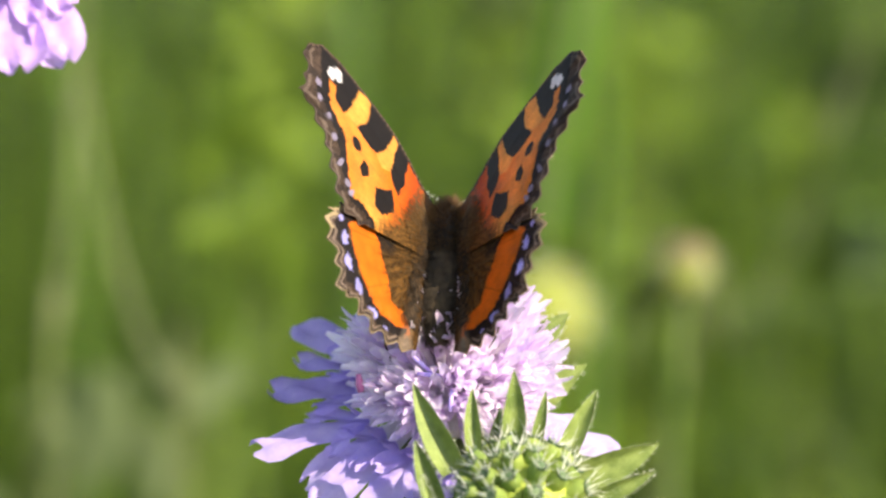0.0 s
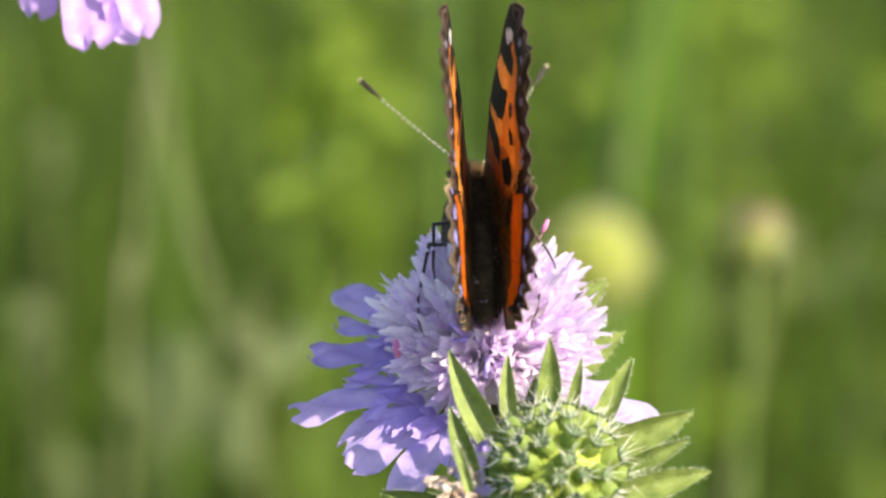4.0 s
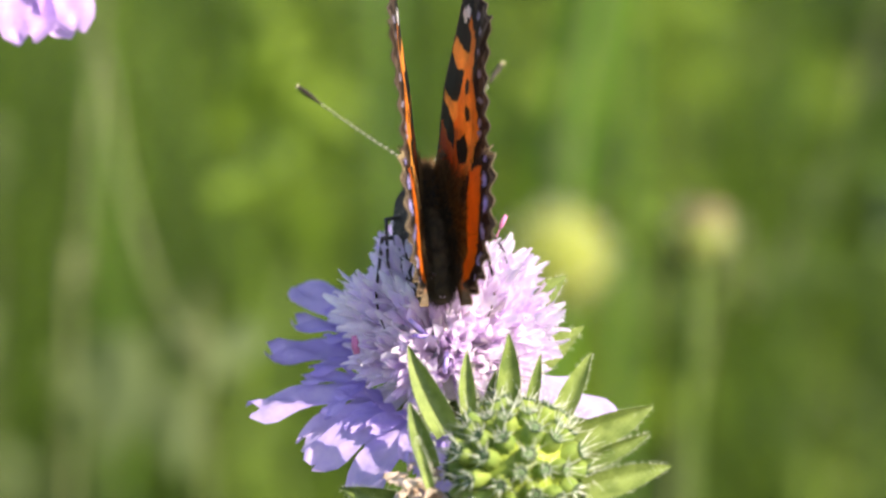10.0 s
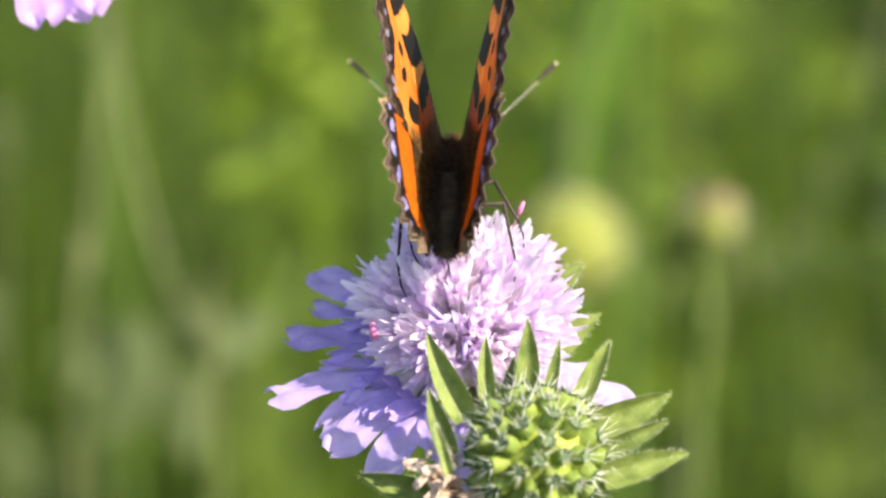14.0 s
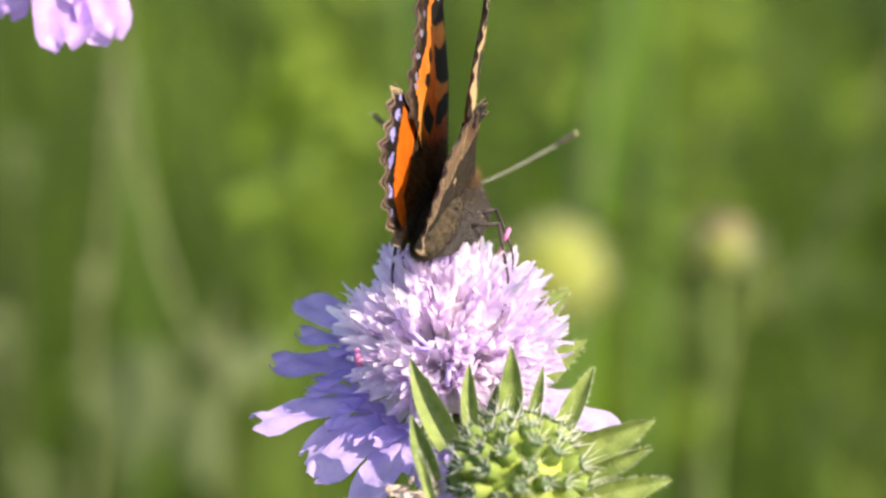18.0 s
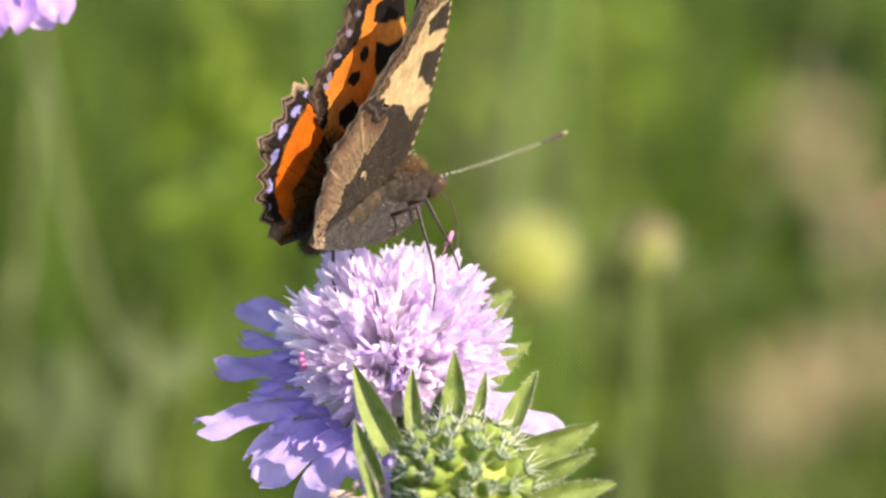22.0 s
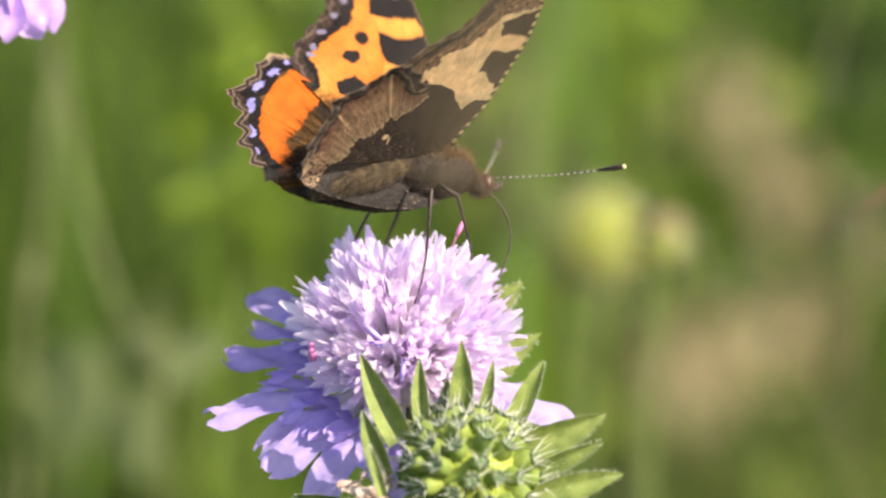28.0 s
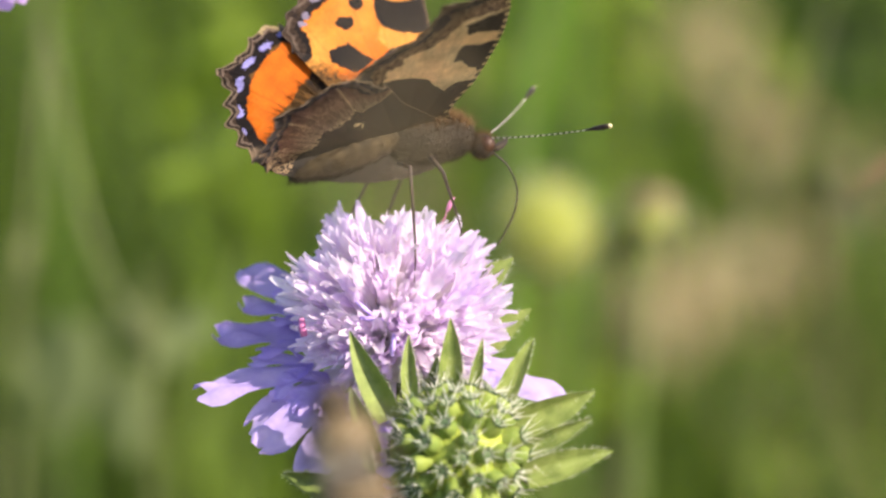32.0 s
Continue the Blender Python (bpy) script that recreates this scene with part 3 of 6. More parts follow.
def seed_head(name, at, axis, radius, count, bracts, label, group, stem_to, size=1.0, withered=True, tint=None):
    head = empty(name, at, label, "seed head", group)
    inside = frame_on(axis)
    bm = bmesh.new()
    full = 0.70 if withered else 0.85
    ball(bm, inside, radius * full * MM, radius * full * MM, radius * full * 0.94 * MM, 36, 26, rough=0.03)
    part("core", bm, tint or M_CORE, head, "yellow-green core showing between the seeds")
    seed, crown = achene_mesh(tint or M_ACHENE)
    golden = math.pi * (3 - math.sqrt(5))
    for i in range(count):
        c = 1 - (i + 0.5) / count * 1.25
        pol, az = math.acos(c), i * golden
        d = Vector((math.sin(pol) * math.cos(az), math.sin(pol) * math.sin(az), math.cos(pol) * 0.92))
        j = Vector((rng.uniform(-1, 1), rng.uniform(-1, 1), rng.uniform(-1, 1))) * 0.12
        m = inside @ frame_on(d + j, d * (radius - 3.6 * size) * MM, rng.uniform(0, 6.28)) @ Matrix.Scale(size * rng.uniform(1.0, 1.2), 4)
        if i == 0:
            seed.parent, seed.matrix_local = head, m
        else:
            again(crown, Matrix.Identity(4), again(seed, m, head))
    for bx, bu, tx, tu, width, back in bracts:
        bm = bmesh.new()
        way = RIGHT * (tx - bx) + UP * (tu - bu)
        ln = way.length
        x = (way.normalized() + AHEAD * 0.02).normalized()
        side = AHEAD.cross(x)
        z = x.cross(side).normalized()
        if z.dot(AHEAD) > 0:
            z = -z
        y = z.cross(x)
        m = Matrix((x, y, z)).transposed().to_4x4()
        m.translation = (RIGHT * bx + UP * bu + AHEAD * (back - 3.0)) * MM
        wide, bow, turn = width * 0.78, rng.uniform(-0.12, 0.05), rng.uniform(-0.3, 0.3)
        leaf(bm, m, ln * MM, wide * MM, bow, 1.1, 0, 12, twist=turn)
        pairs = []
        for k in range(200):
            q, t = rng.uniform(0.04, 0.97), (rng.choice((-1, 1)) if k < 130 else rng.uniform(-0.8, 0.8))
            w = wide * 0.5 * blade_shape(q)
            spin = Matrix.Rotation(turn * q, 4, "X")
            pairs.append((m @ (spin @ (Vector((q * ln, t * w, -bow * ln * q * q + 1.1 * w * abs(t))) * MM)), m.to_3x3() @ (spin.to_3x3() @ Vector((0.5, t, rng.uniform(-0.2, 0.8))))))
        hairs(bm, pairs, 0.40 * MM * size, 0.022 * MM, 1)
        part("bract", bm, [M_BRACT, M_DOWN], head)
    if withered:
        for _ in range(38):
            bm = bmesh.new()
            p = RIGHT * rng.uniform(-10.2, -7.0) * MM + UP * rng.uniform(-6.5, 0.6) * MM + AHEAD * rng.uniform(-4.5, 0.5) * MM
            m = frame_on((rng.uniform(-1, 1), rng.uniform(-1, 1), rng.uniform(-1, 1)), p)
            petal(bm, m, rng.uniform(1.4, 2.8) * MM, rng.uniform(0.8, 1.5) * MM, rng.uniform(-1.8, 1.8), 0.9, 0.2, 0, 6, 4, phase=rng.random() * 6)
            part("withered_floret", bm, M_WITHER, head, "shrivelled beige floret still clinging on")
    bm = bmesh.new()
    back = inside.to_3x3() @ Vector((0, 0, -1))
    s0 = back * radius * 0.6 * MM
    tube(bm, chain([s0, s0 + back * 8 * MM + Vector((0, 0, -0.012)), s0 + back * 14 * MM + Vector((0, 0, -0.06)), Vector(stem_to) - Vector(at)], 6), 0.9 * MM * size, 8)
    part("stem", bm, M_STEM, head, "hairy green stalk")
    return head


HEAD_BRACTS = ((-6.4, 3.2, -10.3, 11.6, 3.4, 3.5), (-8.0, 0.0, -10.1, 6.3, 2.6, 1.5), (-4.5, 5.1, -4.7, 11.2, 2.0, 4.0), (-0.8, 5.1, -0.9, 12.8, 2.9, 4.5), (1.3, 5.3, 2.2, 10.9, 1.5, 5.0), (-2.4, 4.3, -2.0, 9.1, 2.2, 5.5), (4.0, 4.5, 7.2, 10.9, 2.6, 4.5), (5.3, 2.4, 13.0, 6.0, 3.9, 3.5), (6.4, 0.3, 12.7, 3.5, 2.2, 2.5), (6.4, -2.1, 14.7, 0.3, 3.4, 2.0), (-9.1, -4.3, -16.9, -2.0, 3.4, 4.0), (-8.0, -1.6, -9.5, 3.2, 1.2, -2.0), (3.2, -5.9, 8.0, -10.2, 3.4, 3.0), (-3.7, -6.4, -7.5, -11.5, 3.4, 3.0), (0.0, -6.4, 0.5, -12.8, 3.0, 3.0))
HEAD_AXIS = UP * 0.30 - AHEAD * 0.95 + RIGHT * 0.02
seed_head("seed_head", sub(6.3, -23.9, -14), HEAD_AXIS, 7.6, 56, HEAD_BRACTS, "round bristly green scabious seed head ringed by hairy pointed bracts", "seed heads", (0.012, 0.41, 0.0))

# ---------- soft things behind ----------
FEW = ((4.7, 1.7, 10.8, 3.9, 3, 2), (-0.4, 5.0, -0.9, 11.5, 3, 2), (-4.9, 0.7, -11.4, 1.6, 3, 2), (-1.5, -4.8, -3.5, -10.9, 3, 2), (3.2, -3.9, 7.3, -8.9, 3, 2))
yellow_head = seed_head("seed_head", (0.0134, 0.5906, 0.5133), HEAD_AXIS, 10.0, 60, FEW, "yellow-green unripe seed head swaying behind", "seed heads", (0.02, 0.62, 0.0), withered=False, tint=M_YELLOW)
bud_head = seed_head("seed_head", (0.0376, 0.6113, 0.5133), UP * 0.6 - AHEAD * 0.6, 5.0, 36, (), "small fading seed head, tan above and yellow-green below", "seed heads", (0.045, 0.63, 0.0), size=0.8, withered=False, tint=M_YELLOW)
for _ in range(24):
    bm = bmesh.new()
    d = Vector((rng.uniform(-1, 1), rng.uniform(-1, 0.6), rng.uniform(0.4, 1))).normalized()
    petal(bm, frame_on(d, d * 5.0 * MM), rng.uniform(2, 3.2) * MM, 1.4 * MM, rng.uniform(-1, 1), 0.6, 0.1, 0, 3, 2)
    part("withered_floret", bm, M_FADE, bud_head, "tan withered floret")


def plain_plant(name, label, category, group, pieces):
    """A plant made of tubes and leaves: pieces are (kind, material, data), placed in the world and rooted below."""
    first = Vector(pieces[0][2][0][-1] if pieces[0][0] == "stalk" else pieces[0][2][0])
    root = empty(name, (first.x, first.y, 0), label, category, group)
    base = Vector(root.location)
    for kind, material, data in pieces:
        bm = bmesh.new()
        if kind == "stalk":
            pts, r = data
            tube(bm, chain([Vector(p) - base for p in pts], 5), r * MM, 8)
            part("stalk", bm, material, root)
        else:
            at, way, length, width, bend = data
            x = Vector(way).normalized()
            y = Vector((0.25, 1, 0)).cross(x).normalized()
            z = x.cross(y)
            m = Matrix((x, y, z)).transposed().to_4x4()
            m.translation = Vector(at) - base
            leaf(bm, m, length * MM, width * MM, bend, 0.2, 0, 10)
            part("leaf", bm, material, root)
    return root


plain_plant("meadow_plant", "pale grey-green branching stalk with a broad pale leaf", "plant", "plants behind", (
    ("stalk", M_STEM_PALE, (((-0.0612, 0.6572, 0.575), (-0.0629, 0.6545, 0.5357), (-0.0656, 0.6477, 0.4979), (-0.067, 0.6409, 0.4601), (-0.070, 0.63, 0.0)), 0.62)),
    ("stalk", M_STEM_PALE, (((-0.0604, 0.6353, 0.5419), (-0.0557, 0.631, 0.5172), (-0.0501, 0.6279, 0.4998), (-0.0445, 0.626, 0.4888), (-0.043, 0.626, 0.46), (-0.045, 0.63, 0.0)), 0.55)),
    ("leaf", M_LEAF_PALE, ((-0.0480, 0.6261, 0.4945), (0.75, 0.1, -0.7), 15, 8, 0.1)),
    ("leaf", M_LEAF_PALE, ((-0.0340, 0.6261, 0.4945), (-0.75, 0.1, -0.7), 13, 6, 0.1)),
    ("leaf", M_LEAF_PALE, ((-0.0631, 0.6829, 0.482), (0.1, 0.1, -1), 20, 12, 0.1)),
    ("leaf", M_LEAF_PALE, ((-0.056, 0.70, 0.470), (0.2, 0.1, -1), 19, 11, 0.1))))
leaf_rng = random.Random(31)
lime = [("stalk", M_LEAF_LIME, (((-0.0400, 0.72, 0.545), (-0.0379, 0.72, 0.5345), (-0.0350, 0.72, 0.512), (-0.0318, 0.72, 0.4896), (-0.030, 0.72, 0.46), (-0.03, 0.72, 0.0)), 1.0))]
for k in range(34):
    q = leaf_rng.random()
    at = (-0.0400 + 0.0085 * q + leaf_rng.gauss(0, 0.0035), 0.72 + leaf_rng.uniform(-0.02, 0.03), 0.541 - 0.056 * q)
    lime.append(("leaf", M_LEAF_LIME, (at, (leaf_rng.uniform(-1, 1), leaf_rng.uniform(-0.4, 0.4), leaf_rng.uniform(-0.9, 0.3)), leaf_rng.uniform(5, 9), leaf_rng.uniform(3, 5), 0.2)))
plain_plant("meadow_plant", "leafy lime-green herb in the sun", "plant", "plants behind", lime)
for x, y, z, size in ((-0.1012, 0.78, 0.4654, 9), (-0.0758, 0.78, 0.4478, 11), (-0.0822, 0.78, 0.4537, 7), (-0.0994, 0.80, 0.4994, 6), (-0.0936, 0.78, 0.4334, 9)):
    lean = leaf_rng.uniform(-0.01, 0.01)
    plain_plant("meadow_plant", "low herb with pale leaves that catch the sun", "plant", "pale herbs", (
        ("stalk", M_STEM_PALE, (((x, y, z), (x + lean * 0.3, y, z - 0.05), (x + lean, y, 0.0)), 0.4)),
        ("leaf", M_LEAF_PALE, ((x - size * 0.0005, y, z + 0.002), (1, 0.2, -0.3), size, size * 0.75, 0.15)),
        ("leaf", M_LEAF_PALE, ((x + size * 0.0003, y, z - 0.004), (-0.7, 0.2, -0.7), size * 0.9, size * 0.6, 0.15))))
plain_plant("meadow_plant", "thin branching herb with small green leaves", "plant", "plants behind", (
    ("stalk", M_LEAF_DULL, (((0.070, 0.70, 0.525), (0.066, 0.70, 0.50), (0.060, 0.70, 0.46), (0.055, 0.70, 0.0)), 0.8)),
    ("leaf", M_LEAF_DULL, ((0.068, 0.70, 0.512), (1, 0, 0.3), 9, 4, 0.2)), ("leaf", M_LEAF_DULL, ((0.067, 0.70, 0.505), (-1, 0, 0.2), 10, 4, 0.2)),
    ("leaf", M_LEAF_DULL, ((0.064, 0.70, 0.492), (-1, 0, -0.3), 12, 5, 0.2)), ("leaf", M_LEAF_DULL, ((0.064, 0.70, 0.490), (1, 0, -0.2), 11, 5, 0.2))))


def broad_blade(pts, width, material, label):
    root = empty("grass_blade", (pts[-1][0], pts[-1][1], 0), label, "grass", "broad blades behind")
    line = chain([Vector(p) - Vector(root.location) for p in pts], 5)
    bm = bmesh.new()
    n = len(line) - 1
    sheet(bm, lambda s, t: line[round(s * n)] + Vector((t * width / 2 * MM * min(1, 0.15 + s * 3), 0.25 * abs(t) * width / 2 * MM, 0)), n, 2)
    part("blade", bm, material, root)
    bm = bmesh.new()
    tube(bm, [p - Vector((0, 0.0004, 0)) for p in line], 0.12 * width * MM, 5)
    part("midrib", bm, M_STEM_PALE, root, "paler midrib")
    return root


broad_blade(((0.0325, 0.76, 0.585), (0.0282, 0.76, 0.5588), (0.0251, 0.76, 0.5367), (0.0208, 0.76, 0.5143), (0.0177, 0.76, 0.4894), (0.0156, 0.76, 0.4689), (0.0, 0.74, 0.0)), 9.0, M_BLADE_BRIGHT, "broad bright green grass blade")
broad_blade(((0.0338, 0.80, 0.57), (0.0325, 0.80, 0.5323), (0.0322, 0.80, 0.5029), (0.0313, 0.80, 0.4791), (0.0309, 0.80, 0.461), (0.03, 0.78, 0.0)), 5.0, M_BLADE_BRIGHT, "narrow bright green grass blade")
broad_blade(((0.079, 0.70, 0.55), (0.0717, 0.70, 0.528), (0.0659, 0.70, 0.5094), (0.053, 0.70, 0.4842), (0.0399, 0.70, 0.4598), (-0.02, 0.68, 0.0)), 1.8, M_STEM_PALE, "slanting olive grass stalk")
broad_blade(((-0.028, 0.90, 0.57), (-0.024, 0.90, 0.53), (-0.020, 0.89, 0.47), (-0.01, 0.88, 0.0)), 4.5, M_BLADE_BRIGHT, "broad bright green grass blade")
broad_blade(((-0.085, 0.85, 0.58), (-0.086, 0.85, 0.53), (-0.080, 0.85, 0.45), (-0.07, 0.85, 0.0)), 4, M_BLADE_BRIGHT, "broad bright green grass blade")
dead = empty("dead_leaf", (0.0601, 0.4544, 0.5484), "curled brown dead leaf on a dry stalk", "leaf")
bm = bmesh.new()
leaf(bm, Matrix.Translation((0.006, 0, 0.002)) @ Matrix.Rotation(math.pi, 4, "Z") @ Matrix.Rotation(0.4, 4, "Y") @ Matrix.Rotation(0.8, 4, "X"), 14 * MM, 4 * MM, 0.1, 0.5, 0, 8)
part("blade", bm, M_DRYLEAF, dead)
bm = bmesh.new()
tube(bm, chain([(0.005, 0, 0.001), (0.02, 0.01, -0.02), (0.05, 0.03, -0.5484)], 5), 0.5 * MM, 6)
part("stalk", bm, M_STRAW, dead)

# ---------- butterfly ----------
FW_EDGE = ((23.2, 7.6), (22.3, 4.8), (22.7, 1.9), (20.8, 1.6), (19.4, 0.6), (17.9, -0.4), (17.0, -2.1), (15.9, -3.8), (15.0, -5.2), (13.3, -6.2), (11.0, -6.0))
FW_COSTA = ((-0.8, 5.8), (1.2, 5.2), (3.4, 6.1), (5.6, 7.3), (8.3, 8.2), (11.5, 8.9), (14.1, 9.3), (17.9, 9.5), (21.3, 9.1), (23.2, 7.6))
FW_INNER = ((11.0, -6.0), (8.0, -4.9), (4.4, -3.5), (1.4, -2.3), (-0.6, -1.4), (-2.6, 0.4), (-3.8, 2.8), (-4.2, 5.2), (-3.2, 6.8), (-2.0, 6.8), (-0.8, 5.8))
HW_EDGE = ((11.5, -3.0), (13.6, -4.9), (14.7, -6.6), (14.9, -8.6), (13.6, -10.3), (12.4, -11.6), (11.9, -13.2), (11.2, -14.8), (10.2, -14.2), (8.9, -14.0), (8.1, -14.7), (6.8, -14.7), (5.7, -15.4), (4.2, -14.9), (2.6, -14.9), (0.8, -14.0))
HW_REST = ((0.8, -14.0), (-0.8, -12.6), (-2.2, -10.0), (-3.6, -6.5), (-4.6, -3.0), (-5.0, 0.5), (-4.7, 3.0), (-3.8, 5.2), (-2.0, 5.4), (0.5, 4.2), (6.0, -0.2), (11.5, -3.0))


def dist_to(line, U, V):
    best = np.full(U.shape, 1e9)
    for (x0, y0), (x1, y1) in zip(line, line[1:]):
        dx, dy = x1 - x0, y1 - y0
        s = np.clip(((U - x0) * dx + (V - y0) * dy) / (dx * dx + dy * dy), 0, 1)
        best = np.minimum(best, np.hypot(U - x0 - s * dx, V - y0 - s * dy))
    return best


def inside(poly, U, V):
    hit = np.zeros(U.shape, bool)
    for (x0, y0), (x1, y1) in zip(poly, poly[1:] + poly[:1]):
        if y0 != y1:
            hit ^= ((V > y0) != (V > y1)) & (U < (x1 - x0) * (V - y0) / (y1 - y0) + x0)
    return hit


def wobble(U, V, k, seed):
    """Smooth uneven noise, about -1 to 1."""
    total = 0.0
    for octave, (gain, k2) in enumerate(((0.9, 0.55), (0.5, 1.25))):
        g = np.random.RandomState(int(seed * 7 + octave)).uniform(-1, 1, (64, 64))
        x, y = U * k * k2 + seed * 3.7, V * k * k2 + seed * 1.9
        i, j = np.floor(x).astype(int), np.floor(y).astype(int)
        s, t = x - i, y - j
        s, t = s * s * (3 - 2 * s), t * t * (3 - 2 * t)
        p = lambda a, b: g[(i + a) % 64, (j + b) % 64]
        total = total + gain * ((p(0, 0) * (1 - s) + p(1, 0) * s) * (1 - t) + (p(0, 1) * (1 - s) + p(1, 1) * s) * t)
    return total


def near(U, V, c, rx, ry=None):
    return ((U - c[0]) / rx) ** 2 + ((V - c[1]) / (ry or rx)) ** 2 < 1


def soft(x, lo, hi):
    return np.clip((x - lo) / (hi - lo), 0, 1)[:, None]


def rgb(*c):
    return np.array(c)[None, :]


ORANGE, DEEP, YELLOW, BLACK, BROWN, GREY = rgb(0.80, 0.185, 0.010), rgb(0.64, 0.085, 0.006), rgb(0.87, 0.37, 0.065), rgb(0.014, 0.010, 0.008), rgb(0.068, 0.043, 0.028), rgb(0.19, 0.14, 0.105)
GOLD, CREAM, TAN, LILAC, DARK = rgb(0.22, 0.105, 0.023), rgb(0.84, 0.64, 0.34), rgb(0.37, 0.255, 0.15), rgb(0.40, 0.37, 0.84), rgb(0.046, 0.036, 0.027)
RUSSET, SLATE = rgb(0.19, 0.105, 0.065), rgb(0.066, 0.056, 0.052)


def put(col, mask, c):
    col[mask] = np.broadcast_to(c, (len(col), 3))[mask]


def blend(col, k, c):
    """Lay the colour c over col by the share k."""
    return col + (c - col) * np.clip(k, 0, 1)[:, None]


def side_of(line, U, V):
    """How far a place lies outward (greater u) of a line given from greater to lesser v."""
    v, u = np.array([p[1] for p in line])[::-1], np.array([p[0] for p in line])[::-1]
    return U - np.interp(V, v, u)


def fw_upper(U, V, rim):
    u, v = U + 0.16 * wobble(U, V, 2.2, 1) + 0.07 * wobble(U * 6, V * 6, 3.3, 11), V + 0.16 * wobble(V, U, 2.2, 2) + 0.07 * wobble(V * 6, U * 6, 3.3, 12)
    d, dc = dist_to(FW_EDGE, U, V), dist_to(FW_COSTA, U, V)
    fine = wobble(U * 4, V * 4, 3.1, 6)
    col = np.repeat(ORANGE, len(U), 0)
    light = (4.6 - dist_to(((17.2, 3.6), (14.2, 3.4), (11.8, 0.0), (10.4, -4.2)), U, V)) / 3.4
    col = blend(col, light, ORANGE * 0.45 + YELLOW * 0.55)
    col = blend(col, (3.2 - np.hypot(U - 9.9, V + 4.4)) / 2.2, YELLOW)
    col = blend(col, (7.6 - U + 0.5 * fine) / 3, DEEP)
    # yellow bars between the three black patches of the front edge
    put(col, inside(((14.6, 9.9), (12.0, 9.8), (12.5, 6.4), (14.2, 4.4), (16.2, 4.2), (15.5, 6.0)), u, v), YELLOW)
    put(col, inside(((8.7, 9.0), (7.5, 8.6), (7.6, 5.2), (8.2, 3.4), (9.6, 2.7), (10.7, 3.5)), u, v), YELLOW)
    put(col, inside(((18.0, 10.2), (14.4, 10.0), (15.4, 6.0), (16.3, 4.2), (17.8, 4.8), (18.4, 6.6)), u, v), BLACK)
    put(col, inside(((12.5, 9.8), (8.4, 9.2), (9.3, 5.7), (10.6, 3.6), (12.7, 3.6), (14.1, 4.2), (12.9, 6.1)), u, v), BLACK)
    put(col, inside(((7.6, 8.8), (5.7, 8.2), (5.8, 3.5), (6.5, 1.7), (7.8, 2.6), (8.3, 3.9)), u, v), BLACK)
    put(col, near(u, v, (13.8, 2.2), 0.72, 0.80), BLACK)
    put(col, near(u, v, (12.2, 0.2), 0.72, 0.92), BLACK)
    put(col, inside(((10.1, -0.3), (7.5, 1.4), (6.7, -0.9), (8.6, -2.9), (9.7, -2.5)), u, v), BLACK)
    veins = np.abs(np.sin(np.arctan2(V - 1.5, U + 4) * 21)) < 0.045
    col[veins & (U > 6)] *= 0.68
    # furry base
    base = -side_of(((3.0, 9.0), (4.4, 3.2), (5.6, 0.9), (7.6, -2.3), (9.2, -4.4), (9.6, -6.5)), U, V)
    streak = 0.5 + 0.5 * np.sin(np.arctan2(V - 2.5, U + 3) * 90 + 3 * wobble(U, V, 2, 3))
    fur = GOLD * (0.50 + 0.35 * streak + 0.30 * fine)[:, None]
    col = blend(col, (base + 0.9 * wobble(U * 2, V * 2, 2.6, 5) + 0.3) / 1.6 * 0.9, fur)
    # dark border with lilac dots, paler ragged margin
    w = d + 0.22 * wobble(U, V, 2.5, 7)
    deep = 2.05 + 1.25 * np.clip((V + 4.0) / 9.0, 0, 1)
    put(col, (w < deep) & (V < 7.2), BLACK * 1.2)
    put(col, ((u > 18.3) & (V > 6.2)) | ((u > 17.0) & (V > 8.6)), BLACK)
    ray = np.abs(np.sin(np.arctan2(V - 1.5, U + 4) * 21))
    margin = BROWN * (0.95 + 0.45 * wobble(U * 2, V * 2, 3, 3) + 0.35 * fine)[:, None]
    margin = blend(margin, (ray < 0.3) * 0.55, BLACK * 2)
    margin = blend(margin, ((np.abs(w - 0.75) < 0.16) & (ray > 0.3)) * 0.6, GREY * 1.25)
    on = w < 1.45 + 0.55 * np.clip((V + 2) / 8, 0, 1)
    col[on] = margin[on]
    for c in ((20.5, 4.7), (20.0, 3.1), (18.4, 2.0), (17.0, 0.5), (15.5, -1.6), (14.1, -3.2), (13.3, -3.9)):
        put(col, near(u, v, c, 0.36, 0.42), rgb(0.30, 0.26, 0.35))
    put(col, inside(((19.4, 7.9), (17.9, 8.6), (17.5, 7.4), (18.7, 6.4), (19.9, 6.5)), u + 0.3 * fine, v + 0.2 * wobble(V * 3, U * 3, 3, 4)), rgb(0.84, 0.82, 0.82))
    edge = (dc < 0.42 + 0.2 * wobble(U, V, 2, 9)) & (U > 1.5)
    put(col, edge, BROWN * 0.5)
    put(col, edge & (dc < 0.25) & (np.sin(U * 11) > 0.55), TAN * 0.8)
    put(col, rim < 0.12, GREY * 0.75)
    return np.clip(col, 0.004, 1)


